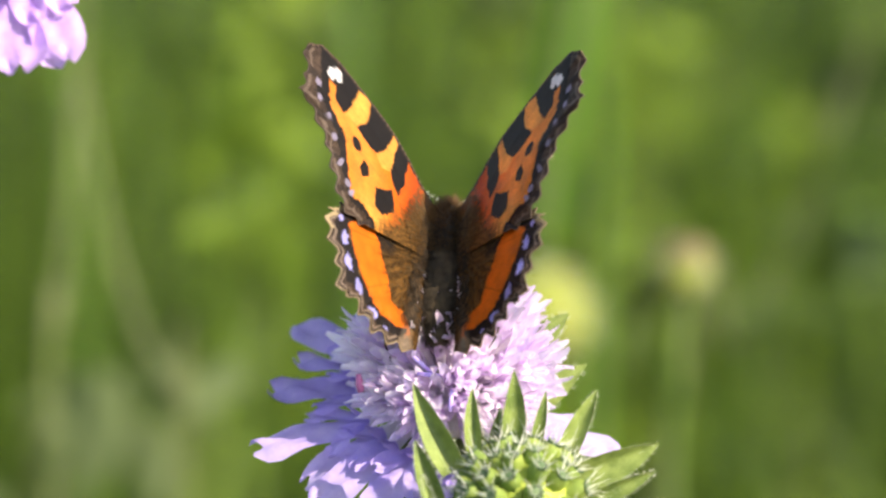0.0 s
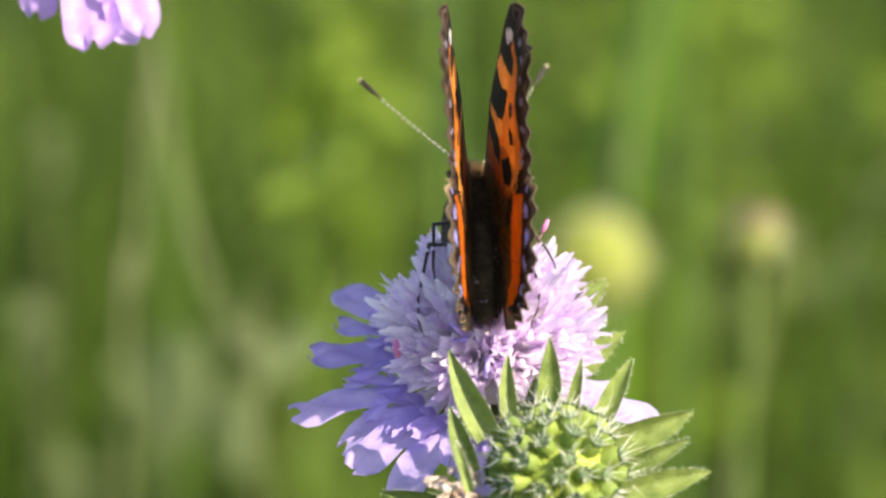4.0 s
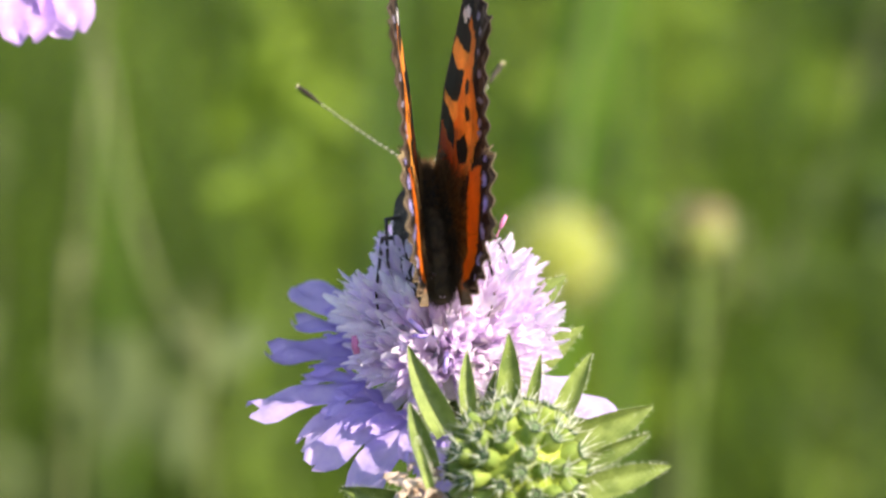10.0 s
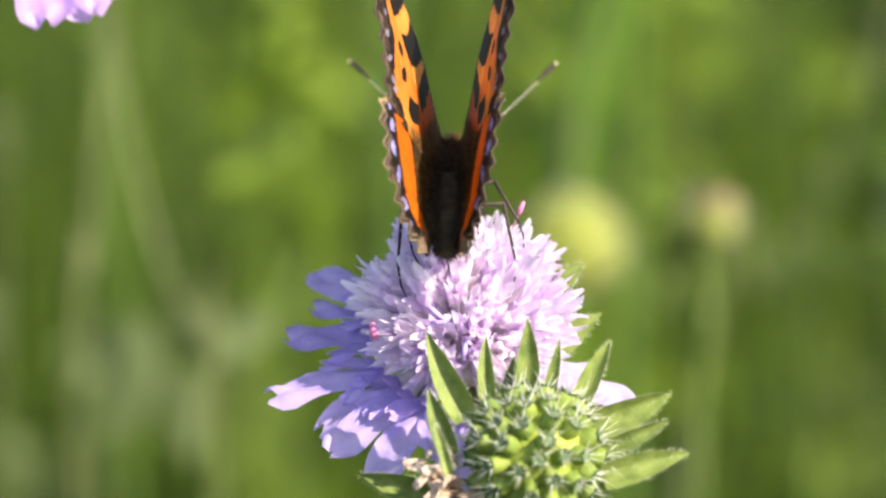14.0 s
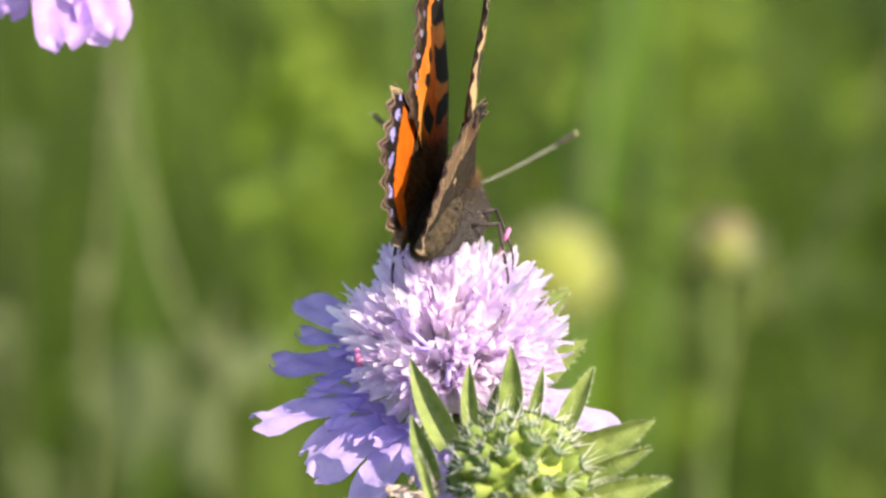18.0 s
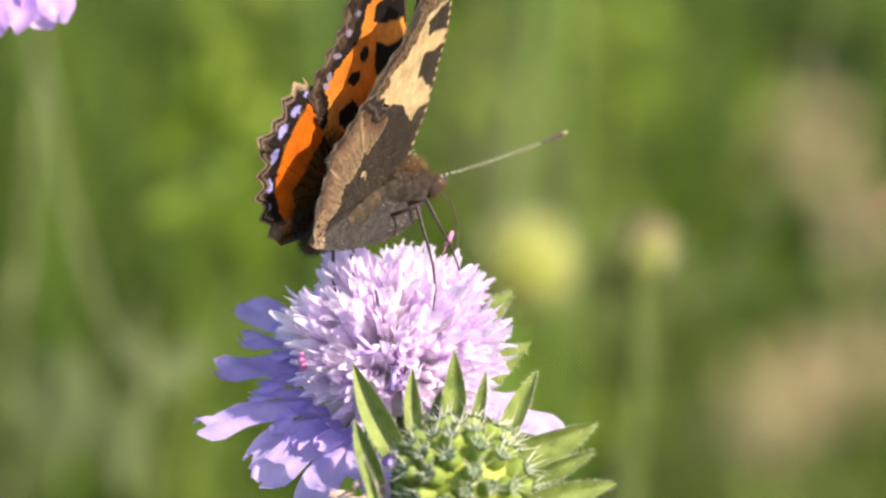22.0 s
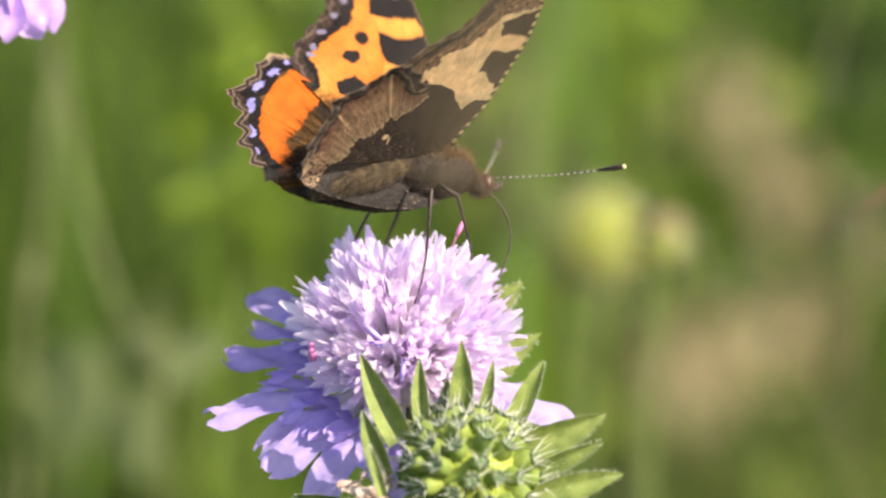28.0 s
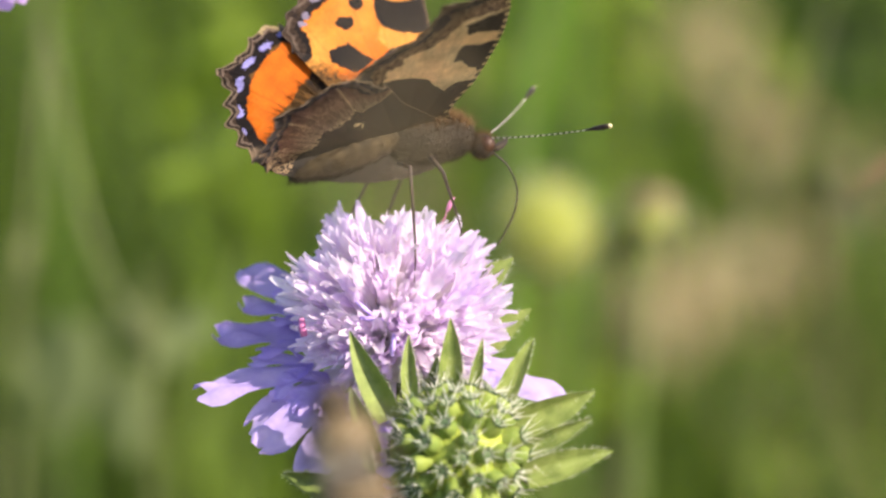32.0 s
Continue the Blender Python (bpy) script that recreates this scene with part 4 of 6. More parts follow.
def hw_upper(U, V, rim):
    u, v = U + 0.18 * wobble(U, V, 2.0, 4) + 0.10 * wobble(U * 6, V * 6, 3.3, 11), V + 0.18 * wobble(V, U, 2.0, 5) + 0.10 * wobble(V * 6, U * 6, 3.3, 12)
    d = dist_to(HW_EDGE, U, V)
    fine = wobble(U * 4, V * 4, 3.1, 8)
    streak = 0.5 + 0.5 * np.sin(np.arctan2(V - 3, U + 3) * 75 + 2.5 * wobble(U, V, 2, 6))
    col = GOLD * (0.42 + 0.42 * streak + 0.30 * fine)[:, None]
    col = blend(col, (2.3 - np.hypot(U - 7.2, (V + 4.6) * 1.2) + 0.5 * fine) / 0.9, BLACK * 1.8)
    band = inside(((13.0, -5.4), (9.0, -3.6), (8.6, -4.8), (7.4, -5.8), (6.9, -7.3), (5.6, -8.5), (4.5, -10.5), (2.6, -10.3), (1.3, -11.2), (1.2, -12.6), (3.9, -13.3), (5.9, -13.1), (7.8, -12.0), (9.5, -11.0), (10.9, -9.2), (11.6, -7.8), (12.3, -6.2)), u, v)
    put(col, band, ORANGE * 0.9 + DEEP * 0.1)
    veins = np.abs(np.sin(np.arctan2(V + 1.0, U + 3) * 8.5 + 0.3)) < 0.03
    col[band & veins] *= 0.6
    w = d + 0.16 * wobble(U, V, 2.2, 8)
    put(col, (w < 2.75) & (U > 1.6) & ~band, BLACK * 1.1)
    put(col, (w < 2.25) & (U > 1.6), BLACK * 1.1)
    for (cx, cy), a, (rx, ry) in (((13.0, -6.6), 70, (0.62, 0.46)), ((12.1, -8.6), 66, (0.92, 0.56)), ((10.9, -10.8), 58, (1.05, 0.58)), ((9.0, -12.4), 30, (0.98, 0.56)), ((6.4, -13.35), 16, (0.92, 0.52)), ((3.9, -13.75), 4, (1.0, 0.30)), ((2.3, -13.6), -8, (0.55, 0.30))):
        ca, sa = math.cos(radians(a)), math.sin(radians(a))
        along, over = ((u - cx) * ca + (v - cy) * sa) * 1.22, (-(u - cx) * sa + (v - cy) * ca) * 1.1
        put(col, ((along / rx) ** 2 + (over / ry) ** 2 < 1.1) & (over < ry * 0.55 - 0.25 * np.abs(along) + 0.12 * fine), LILAC * 0.94 + 0.05)
    margin = BROWN * (1.0 + 0.4 * wobble(U * 2, V * 2, 3, 2) + 0.35 * fine)[:, None]
    margin = blend(margin, (np.abs(rim - 0.62) < 0.13) * 0.75, GREY * 1.5)
    margin = blend(margin, (np.abs(rim - 0.36) < 0.12) * 0.7, BLACK * 2)
    on = (w < 1.22) & (U > 0.4)
    col[on] = margin[on]
    put(col, rim < 0.16, GREY * 0.7 + CREAM * 0.22)
    put(col, (rim < 0.42 + 0.15 * fine) & (np.hypot(U - 14.8, V + 6.6) < 2.4), CREAM * 0.5)
    # pale fold beside the body
    fold = np.clip(1 - np.abs(U - 0.9 + 0.04 * V) / 0.9, 0, 1) * np.clip((-5.0 - V) / 2.5, 0, 1)
    col = blend(col, fold * 0.55, rgb(0.30, 0.235, 0.17))
    col = blend(col, (np.hypot(U - 1.2, V + 13.6) < 1.0 + 0.3 * fine) * 0.35, TAN * 0.9)
    put(col, U < -0.6, DARK * 1.3)
    return np.clip(col, 0.004, 1)


def fw_under(U, V, rim):
    u, v = U + 0.22 * wobble(U, V, 2.0, 11), V + 0.22 * wobble(V, U, 2.0, 12)
    d, dc = dist_to(FW_EDGE, U, V), dist_to(FW_COSTA, U, V)
    grain = wobble(U * 3, V * 3, 3.3, 7)
    fine = wobble(U * 6, V * 6, 3.3, 3)
    col = CREAM * (0.90 + 0.12 * wobble(U, V, 3, 2) + 0.08 * grain)[:, None]
    col = blend(col, (10.5 - U - 0.5 * V + 0.8 * grain) / 3.5 * 0.35, TAN)
    dark = DARK * (1.25 + 0.25 * grain + 0.25 * fine)[:, None]
    for shape in (((13.1, 5.2), (12.4, 10.0), (7.5, 9.8), (7.7, 7.6), (9.6, 6.0), (10.7, 4.6)), ((18.0, 10.2), (14.3, 10.0), (15.3, 5.4), (17.0, 5.0)), ((10.4, -0.6), (9.0, 2.0), (7.2, 3.0), (5.7, 4.1), (6.9, 5.6), (6.0, 7.8), (5.8, 9.6), (-7, 10), (-7, -7), (10, -7))):
        hit = inside(shape, u, v)
        col[hit] = dark[hit]
    col = blend(col, (1.25 - np.hypot((U - 3.0) / 1.2, (V - 6.4) / 0.9) + 0.3 * grain) / 0.6, TAN * 0.8)
    w = d + 0.5 * wobble(U, V, 1.7, 9)
    stripe = 0.5 + 0.5 * np.sin(d * 9 + 3 * wobble(U * 2, V * 2, 2.2, 3))
    band = BROWN * 1.1 + (TAN * 1.1 - BROWN * 1.1) * np.clip(0.65 * stripe + 0.45 * grain, 0, 1)[:, None]
    on = (w < 4.0) | (u > 18.0)
    col[on] = band[on]
    put(col, (w < 2.2) & (w > 1.0), SLATE)
    col = blend(col, (np.abs(w - 1.0) < 0.14) * 0.6, TAN)
    put(col, dc < 0.42, DARK * 1.3)
    put(col, (dc < 0.42) & (np.sin(U * 6) > 0.2), CREAM * 0.75)
    put(col, rim < 0.18, GREY * 0.9)
    veins = (np.abs(np.sin(np.arctan2(V - 1.5, U + 4) * 21)) < 0.05) & (U > 6)
    col[veins] *= 0.74
    return np.clip(col, 0.004, 1)


def hw_under(U, V, rim):
    turn = np.arctan2(V + 1.0, U + 3.0)
    vein = np.abs(np.sin(turn * 8.5 + 0.3))
    jag = 0.65 * wobble(U * 1.3, V * 1.3, 2.2, 14) - 0.95 * (1 - vein) ** 2.2 + 0.35
    d = dist_to(HW_EDGE, U, V)
    grain = wobble(U * 3, V * 3, 3.3, 4)
    fine = wobble(U * 7, V * 7, 3.7, 6)
    # dark base
    col = DARK * (1.15 + 0.28 * wobble(U * 1.5, V * 1.5, 3, 5) + 0.22 * grain + 0.25 * fine)[:, None]
    base = dist_to(((11.5, 2.4), (9.6, -0.4), (8.2, -2.4), (6.6, -4.3), (5.6, -6.2), (4.2, -7.6), (2.9, -8.9), (1.3, -10.2), (-0.6, -11.2)), U, V)
    outer = inside(((11.5, 2.4), (9.6, -0.4), (8.2, -2.4), (6.6, -4.3), (5.6, -6.2), (4.2, -7.6), (2.9, -8.9), (1.3, -10.2), (-0.6, -11.2), (0, -18), (18, -18), (18, 2.4)), U, V)
    past = np.where(outer, base, -base) + jag
    # striated tan band, redder towards the margin
    w = d + 0.30 * wobble(U, V, 1.9, 10) + 0.35 * (1 - vein) - 0.2
    streaks = wobble(turn * 60, d * 0.9, 2.7, 3) + 0.6 * wobble(turn * 130, d * 1.6, 3.1, 9)
    stripe = np.clip(0.50 + 0.50 * streaks + 0.22 * np.sin(d * 9 + 3.0 * wobble(U * 2, V * 2, 2, 3)) * (0.5 + 0.5 * grain), 0, 1)
    inner = TAN * (0.42 + 0.80 * stripe + 0.26 * fine)[:, None]
    inner = blend(inner, (4.1 - w + 0.6 * grain) / 1.5 * 0.85, RUSSET * (0.75 + 0.5 * stripe)[:, None])
    inner = blend(inner, np.clip((0.7 - past) / 0.7, 0, 1) * 0.5 * (stripe > 0.3), CREAM * 0.9)
    on = (past > 0) & (w > 1.9)
    col[on] = inner[on]
    put(col, on & (vein < 0.045) & (w < 4.6 + grain), CREAM * 0.8)
    # slate margin with two wavy lines
    lip = SLATE * (1.0 + 0.35 * grain + 0.35 * fine)[:, None]
    lip = blend(lip, (np.abs(w - 1.25) < 0.13) * 0.55, TAN)
    lip = blend(lip, (np.abs(w - 1.75) < 0.16) * 0.75, DARK * 0.5)
    lip = blend(lip, (vein < 0.10) * 0.55, DARK * 0.6)
    out = w <= 1.95
    col[out] = lip[out]
    put(col, rim < 0.22, GREY * 0.95)
    # pale flecks and the comma mark
    put(col, (wobble(U * 6, V * 6, 3.1, 8) > 0.88) & (past < -0.3), TAN * 1.2)
    put(col, (vein < 0.03) & (past < 0) & (past > -2.4), BROWN * 1.5)
    put(col, near(U + 0.15 * fine, V, (3.9, -4.6), 0.30, 0.42) | near(U, V, (3.3, -4.0), 0.5, 0.12), CREAM * 0.8)
    fold = -side_of(((-3.6, 5.0), (-2.0, 1.6), (0.4, -3.9), (1.2, -9.6), (0.2, -12.0), (-1.0, -14.0)), U, V)
    grey = rgb(0.062, 0.054, 0.046) * (0.9 + 0.25 * wobble(U * 3, V, 2, 9) + 0.30 * grain)[:, None]
    hit = fold > 0
    col[hit] = grey[hit]
    put(col, hit & (wobble(U * 6, V * 6, 3.7, 1) + 0.3 * wobble(U, V, 1.1, 5) > 0.95), GREY * 2.0)
    put(col, (np.abs(fold) < 0.10) & (V < -1), DARK * 0.5)
    net = (np.hypot(U - 1.2, V + 13.0) < 2.6) & (grain + 0.8 * fine > 0.1)
    put(col, net, TAN * 1.35)
    return np.clip(col, 0.004, 1)


def wing(name, side, parent, edge, rest, centre, upper, under, label, rise, scalloped, flip_bend=1.0):
    """One wing: two skins of scales 0.1 mm apart, joined round the rim; u outward, v forward."""
    poly = list(edge)[:-1] + list(rest)[:-1]
    cu, cv = centre
    nt, nr = 600, 110
    ang = np.linspace(0, 2 * np.pi, nt, endpoint=False)
    R = np.full(nt, 0.0)
    closed = poly + poly[:1]
    for (x0, y0), (x1, y1) in zip(closed, closed[1:]):
        ex, ey = x1 - x0, y1 - y0
        det = np.cos(ang) * (-ey) + np.sin(ang) * ex
        with np.errstate(divide="ignore", invalid="ignore"):
            r = ((x0 - cu) * (-ey) + (y0 - cv) * ex) / det
            s = (np.cos(ang) * (y0 - cv) - np.sin(ang) * (x0 - cu)) / det
        ok = (s >= 0) & (s <= 1) & (r > 0)
        R = np.where(ok, np.maximum(R, np.where(ok, r, 0)), R)
    rim_u, rim_v = cu + R * np.cos(ang), cv + R * np.sin(ang)
    rim_len = np.concatenate([[0], np.cumsum(np.hypot(np.diff(rim_u), np.diff(rim_v)))])
    outer = dist_to(scalloped, rim_u, rim_v) < 0.06
    R = R - np.where(outer, (0.62 if name == "hindwing" else 0.40) * np.abs(np.sin(rim_len * 1.3)), 0) + 0.04 * np.sin(ang * 61) + 0.03 * np.sin(ang * 97 + 1)
    q = np.concatenate([[0.0], np.linspace(0.03, 1, nr)])
    U = (cu + np.outer(q[1:], R * np.cos(ang))).ravel()
    V = (cv + np.outer(q[1:], R * np.sin(ang))).ravel()
    U, V = np.append(U, cu), np.append(V, cv)
    veins = -0.05 * np.abs(np.sin(np.arctan2(V - 1.0, U + 4) * 10.5)) ** 0.5
    bend = rise + flip_bend * (-0.10 * np.sin(np.clip(V, -16, 10) * 0.22)) + 0.06 * np.sin(U * 0.55 + V * 0.35) + veins
    n = len(U)
    # the scalloped margin turns a little outward
    reach = np.append(np.outer(1 - q[1:], R).ravel() * 0.92, 9.0)
    ragged = 0.75 + 0.25 * np.append(np.tile(np.cos(rim_len * 2.6), nr), 0.0)
    bend = bend - np.where(np.append(np.tile(outer, nr), False), (0.75 if name == "hindwing" else 0.65) * ragged * np.clip(1 - reach / 2.5, 0, 1) ** 1.25, 0)
    # the root folds down along the body
    inner = np.minimum(U, 0)
    X, bend = U - inner * 0.22, bend + inner * (0.62 if name == "hindwing" else 0.56)
    top = np.stack([side * (X - 0.035 * (U < 0)), V, bend + 0.05], 1)
    low = np.stack([side * (X + 0.035 * (U < 0)), V, bend - 0.05], 1)
    faces = []
    k = np.arange(nt)
    k1 = (k + 1) % nt
    for i in range(nr - 1):
        faces.append(np.stack([i * nt + k, (i + 1) * nt + k, (i + 1) * nt + k1, i * nt + k1], 1))
    f = np.concatenate(faces)
    fan = np.stack([np.full(nt, n - 1), k, k1], 1)
    side_faces = np.stack([(nr - 1) * nt + k, n + (nr - 1) * nt + k, n + (nr - 1) * nt + k1, (nr - 1) * nt + k1], 1)
    if side < 0:
        f, fan, side_faces = f[:, ::-1], fan[:, ::-1], side_faces[:, ::-1]
    me = bpy.data.meshes.new(name)
    me.from_pydata((np.concatenate([top, low]) * MM).tolist(), [], f.tolist() + fan.tolist() + (f[:, ::-1] + n).tolist() + (fan[:, ::-1] + n).tolist() + side_faces.tolist())
    layer = me.color_attributes.new("pattern", "FLOAT_COLOR", "POINT")
    rim = np.where(np.append(np.tile(outer, nr), False), reach, 9.0)
    col = np.concatenate([np.clip(upper(U, V, rim), 0, 1), np.clip(under(U, V, rim), 0, 1)])
    layer.data.foreach_set("color", np.concatenate([col, np.ones((2 * n, 1))], 1).ravel())
    me.materials.append(M_WING)
    me.polygons.foreach_set("use_smooth", [True] * len(me.polygons))
    ob = new(name, me)
    ob.parent = parent
    return tagged(ob, label)


butterfly = empty("butterfly", SUBJECT, "orange, black and yellow tortoiseshell butterfly feeding on the flower", "butterfly")
HINGE = Vector((1.15, 0, 1.2)) * MM
wings = {}
for side, key in ((-1, "L"), (1, "R")):
    wings["F" + key] = wing("forewing", side, butterfly, FW_COSTA[:-1] + FW_EDGE, FW_INNER, (6.0, 2.2), fw_upper, fw_under, "orange forewing with black and yellow patches and a white tip spot", 0.18, FW_EDGE)
    wings["H" + key] = wing("hindwing", side, butterfly, HW_EDGE, HW_REST, (5.5, -6.5), hw_upper, hw_under, "orange hindwing with dark furry base and blue crescents in its scalloped edge", 0.0, HW_EDGE)
    bm = bmesh.new()
    strands = []
    for _ in range(700):
        q, a = rng.random() ** 0.7, rng.uniform(-1.35, -0.25)
        p = Vector((side * (0.3 + 8.2 * q * math.cos(a) * 0.95), -0.8 + 11.0 * q * math.sin(a), 0.10 + 0.2 * rng.random()))
        strands.append((p * MM, Vector((side * math.cos(a), math.sin(a), rng.uniform(0.05, 0.25)))))
    hairs(bm, strands, 1.3 * MM, 0.03 * MM)
    part("wing_hair", bm, M_FUR_GOLD, wings["H" + key], "long golden-brown hairs over the wing base")
    bm = bmesh.new()
    strands = []
    for _ in range(1000):
        strands.append((Vector((side * rng.uniform(-0.4, 2.8), rng.uniform(-11.5, 2.5), rng.uniform(0.1, 0.4))) * MM, Vector((side * rng.uniform(-0.5, 0.7), -1, rng.uniform(0.2, 0.9)))))
    hairs(bm, strands, 1.2 * MM, 0.035 * MM)
    part("body_fringe", bm, M_FUR_HAIR, wings["H" + key], "brown fur fringe beside the body")
    bm = bmesh.new()
    strands = []
    for _ in range(800):
        q, a = rng.random() ** 0.7, rng.uniform(-0.8, 0.75)
        strands.append((Vector((side * (-0.3 + 5.4 * q * math.cos(a)), 0.6 + 5.2 * q * math.sin(a), 0.40)) * MM, Vector((side * math.cos(a), math.sin(a) - 0.3, rng.uniform(0.05, 0.25)))))
    hairs(bm, strands, 0.7 * MM, 0.03 * MM)
    part("wing_hair", bm, M_FUR_GOLD, wings["F" + key], "long golden-brown hairs over the wing base")


def furry(name, m, rx, ry, rz, material, count, hair_len, label, hair_mat):
    bm = bmesh.new()
    ball(bm, m, rx * MM, ry * MM, rz * MM, 18, 14, rough=0.02)
    pairs, above = [], []
    for _ in range(count):
        d = Vector((rng.gauss(0, 1), rng.gauss(0, 1), rng.gauss(0, 1))).normalized()
        p = m @ (Vector((d.x * rx, d.y * ry, d.z * rz)) * MM)
        (above if d.z > 0.45 + rng.uniform(-0.2, 0.2) else pairs).append((p, m.to_3x3() @ (d + Vector((0, -0.7, 0.1)) + Vector((rng.uniform(-1, 1), rng.uniform(-1, 1), rng.uniform(-1, 1))) * 0.4)))
    hairs(bm, pairs, hair_len * 0.6 * MM, 0.035 * MM, 1)
    hairs(bm, above, hair_len * 1.5 * MM, 0.035 * MM, 2)
    return part(name, bm, [material, hair_mat, M_FUR_TAWNY], butterfly, label)


furry("thorax", Matrix.Translation(Vector((0, 3.0, -0.25)) * MM) @ Matrix.Rotation(radians(-14), 4, "X"), 1.9, 5.0, 2.5, M_FUR, 5000, 0.8, "furry brown thorax", M_FUR_HAIR)
furry("head", Matrix.Translation(Vector((0, 8.4, -2.6)) * MM), 1.35, 1.25, 1.25, M_FUR, 420, 0.7, "furry brown head", M_FUR_GOLD)
bm = bmesh.new()
spine = [Vector((0, 0.0 - 11.2 * s, 0.8 - 0.9 * s)) * MM for s in (i / 22 for i in range(23))]
tube(bm, spine, [MM * (0.4 + 1.45 * math.sin(math.pi * min(1, 0.16 + 0.80 * i / 22)) ** 0.7 + (0.10 if i % 3 == 0 else 0)) for i in range(23)], 14)
pairs = []
for _ in range(1800):
    s, a = rng.random(), rng.uniform(0, 6.28)
    r = 0.4 + 1.45 * math.sin(math.pi * min(1, 0.16 + 0.80 * s)) ** 0.7
    pairs.append((Vector((r * math.cos(a), -11.2 * s, 0.8 - 0.9 * s + r * math.sin(a))) * MM, Vector((math.cos(a) * 0.5, -1, math.sin(a) * 0.5))))
hairs(bm, pairs, 0.7 * MM, 0.03 * MM, 1)
for v in bm.verts:
    v.co.x *= 1.1
part("abdomen", bm, [M_FUR_DARK, M_FUR_HAIR], butterfly, "dark brown ringed abdomen")
antennae = []
for s in (-1, 1):
    bm = bmesh.new()
    ball(bm, Matrix.Translation(Vector((s * 0.95, 8.7, -2.4)) * MM), 0.6 * MM, 0.75 * MM, 0.8 * MM, 14, 10)
    part("eye", bm, M_EYE, butterfly, "dark round eye")
    bm = bmesh.new()
    tube(bm, curve_pts(Vector((s * 0.4, 9.2, -3.1)) * MM, Vector((s * 0.4, 10.4, -3.2)) * MM, Vector((s * 0.35, 11.0, -2.5)) * MM, 4), [0.3 * MM, 0.36 * MM, 0.32 * MM, 0.2 * MM, 0.08 * MM], 6)
    part("palp", bm, M_FUR, butterfly)
    a0 = Vector((0, 0, 0))
    tip = Vector((0, 0, 14.8)) * MM
    line = curve_pts(a0, Vector((0, -0.5, 7.4)) * MM, tip, 40)
    bm = bmesh.new()
    for i in range(36):
        tube(bm, line[i:i + 2], [0.075 * MM, 0.055 * MM], 6, i % 2)
    ant = part("antenna", bm, [M_ANT, M_RING], butterfly, "thin dark antenna ringed with white")
    antennae.append((ant, Vector((s * 0.5, 9.1, -1.9)) * MM))
    bm = bmesh.new()
    way = (tip - line[36]).normalized()
    tube(bm, [line[34], line[36], line[38], tip, tip + way * 0.9 * MM], [0.08 * MM, 0.16 * MM, 0.25 * MM, 0.30 * MM, 0.22 * MM], 8)
    part("club", bm, M_CLUB, ant, "dark antenna club")
    bm = bmesh.new()
    ball(bm, Matrix.Translation(tip + way * 0.95 * MM), 0.23 * MM, 0.23 * MM, 0.23 * MM, 8, 6)
    part("tip", bm, M_TIP, ant, "pale antenna tip")
# hip, length from hip to foot, how far the knee stands out
LEGS = {"left_mid": ((-1.4, 2.6, -1.8), 10.5, 0.26), "left_hind": ((-1.2, -0.6, -1.8), 11.5, 0.30), "right_mid": ((1.4, 2.6, -1.8), 9.5, 0.26), "right_hind": ((1.2, -0.6, -1.8), 12.0, 0.30)}
legs = {}
for key, (hip, reach, out) in LEGS.items():
    joints = [Vector(q) * reach * MM for q in ((0, 0, 0), (out, 0, -0.12), (out * 0.62, 0, -0.66), (out * 0.35, 0, -0.86), (0, 0, -1.0))]
    bm = bmesh.new()
    tube(bm, joints[:2], [0.24 * MM, 0.20 * MM], 7)
    tube(bm, [joints[1] - (joints[2] - joints[1]) * 0.02, joints[1], joints[2]], [0.16 * MM, 0.20 * MM, 0.13 * MM], 7)
    tube(bm, joints[2:], [0.13 * MM, 0.10 * MM, 0.06 * MM], 6)
    spurs = [(joints[1].lerp(joints[2], q), Vector((rng.uniform(-1, 1), rng.uniform(-1, 1), -0.6))) for q in (0.3, 0.5, 0.7, 0.85, 1.0) for _ in range(2)]
    hairs(bm, spurs, 0.35 * MM, 0.03 * MM)
    legs[key] = (part("leg", bm, M_LEG, butterfly, "thin dark jointed leg"), Vector(hip) * MM)
bm = bmesh.new()
tube(bm, chain([Vector(q) * MM for q in ((0, 9.2, -3.4), (0.1, 10.4, -5.0), (0.1, 10.9, -7.4), (0.1, 10.2, -9.6), (0, 8.8, -11.4), (0, 7.6, -12.6))], 6), 0.10 * MM, 6)
part("proboscis", bm, M_LEG, butterfly, "thin curved dark proboscis")

# ---------- dry grass blowing close by ----------


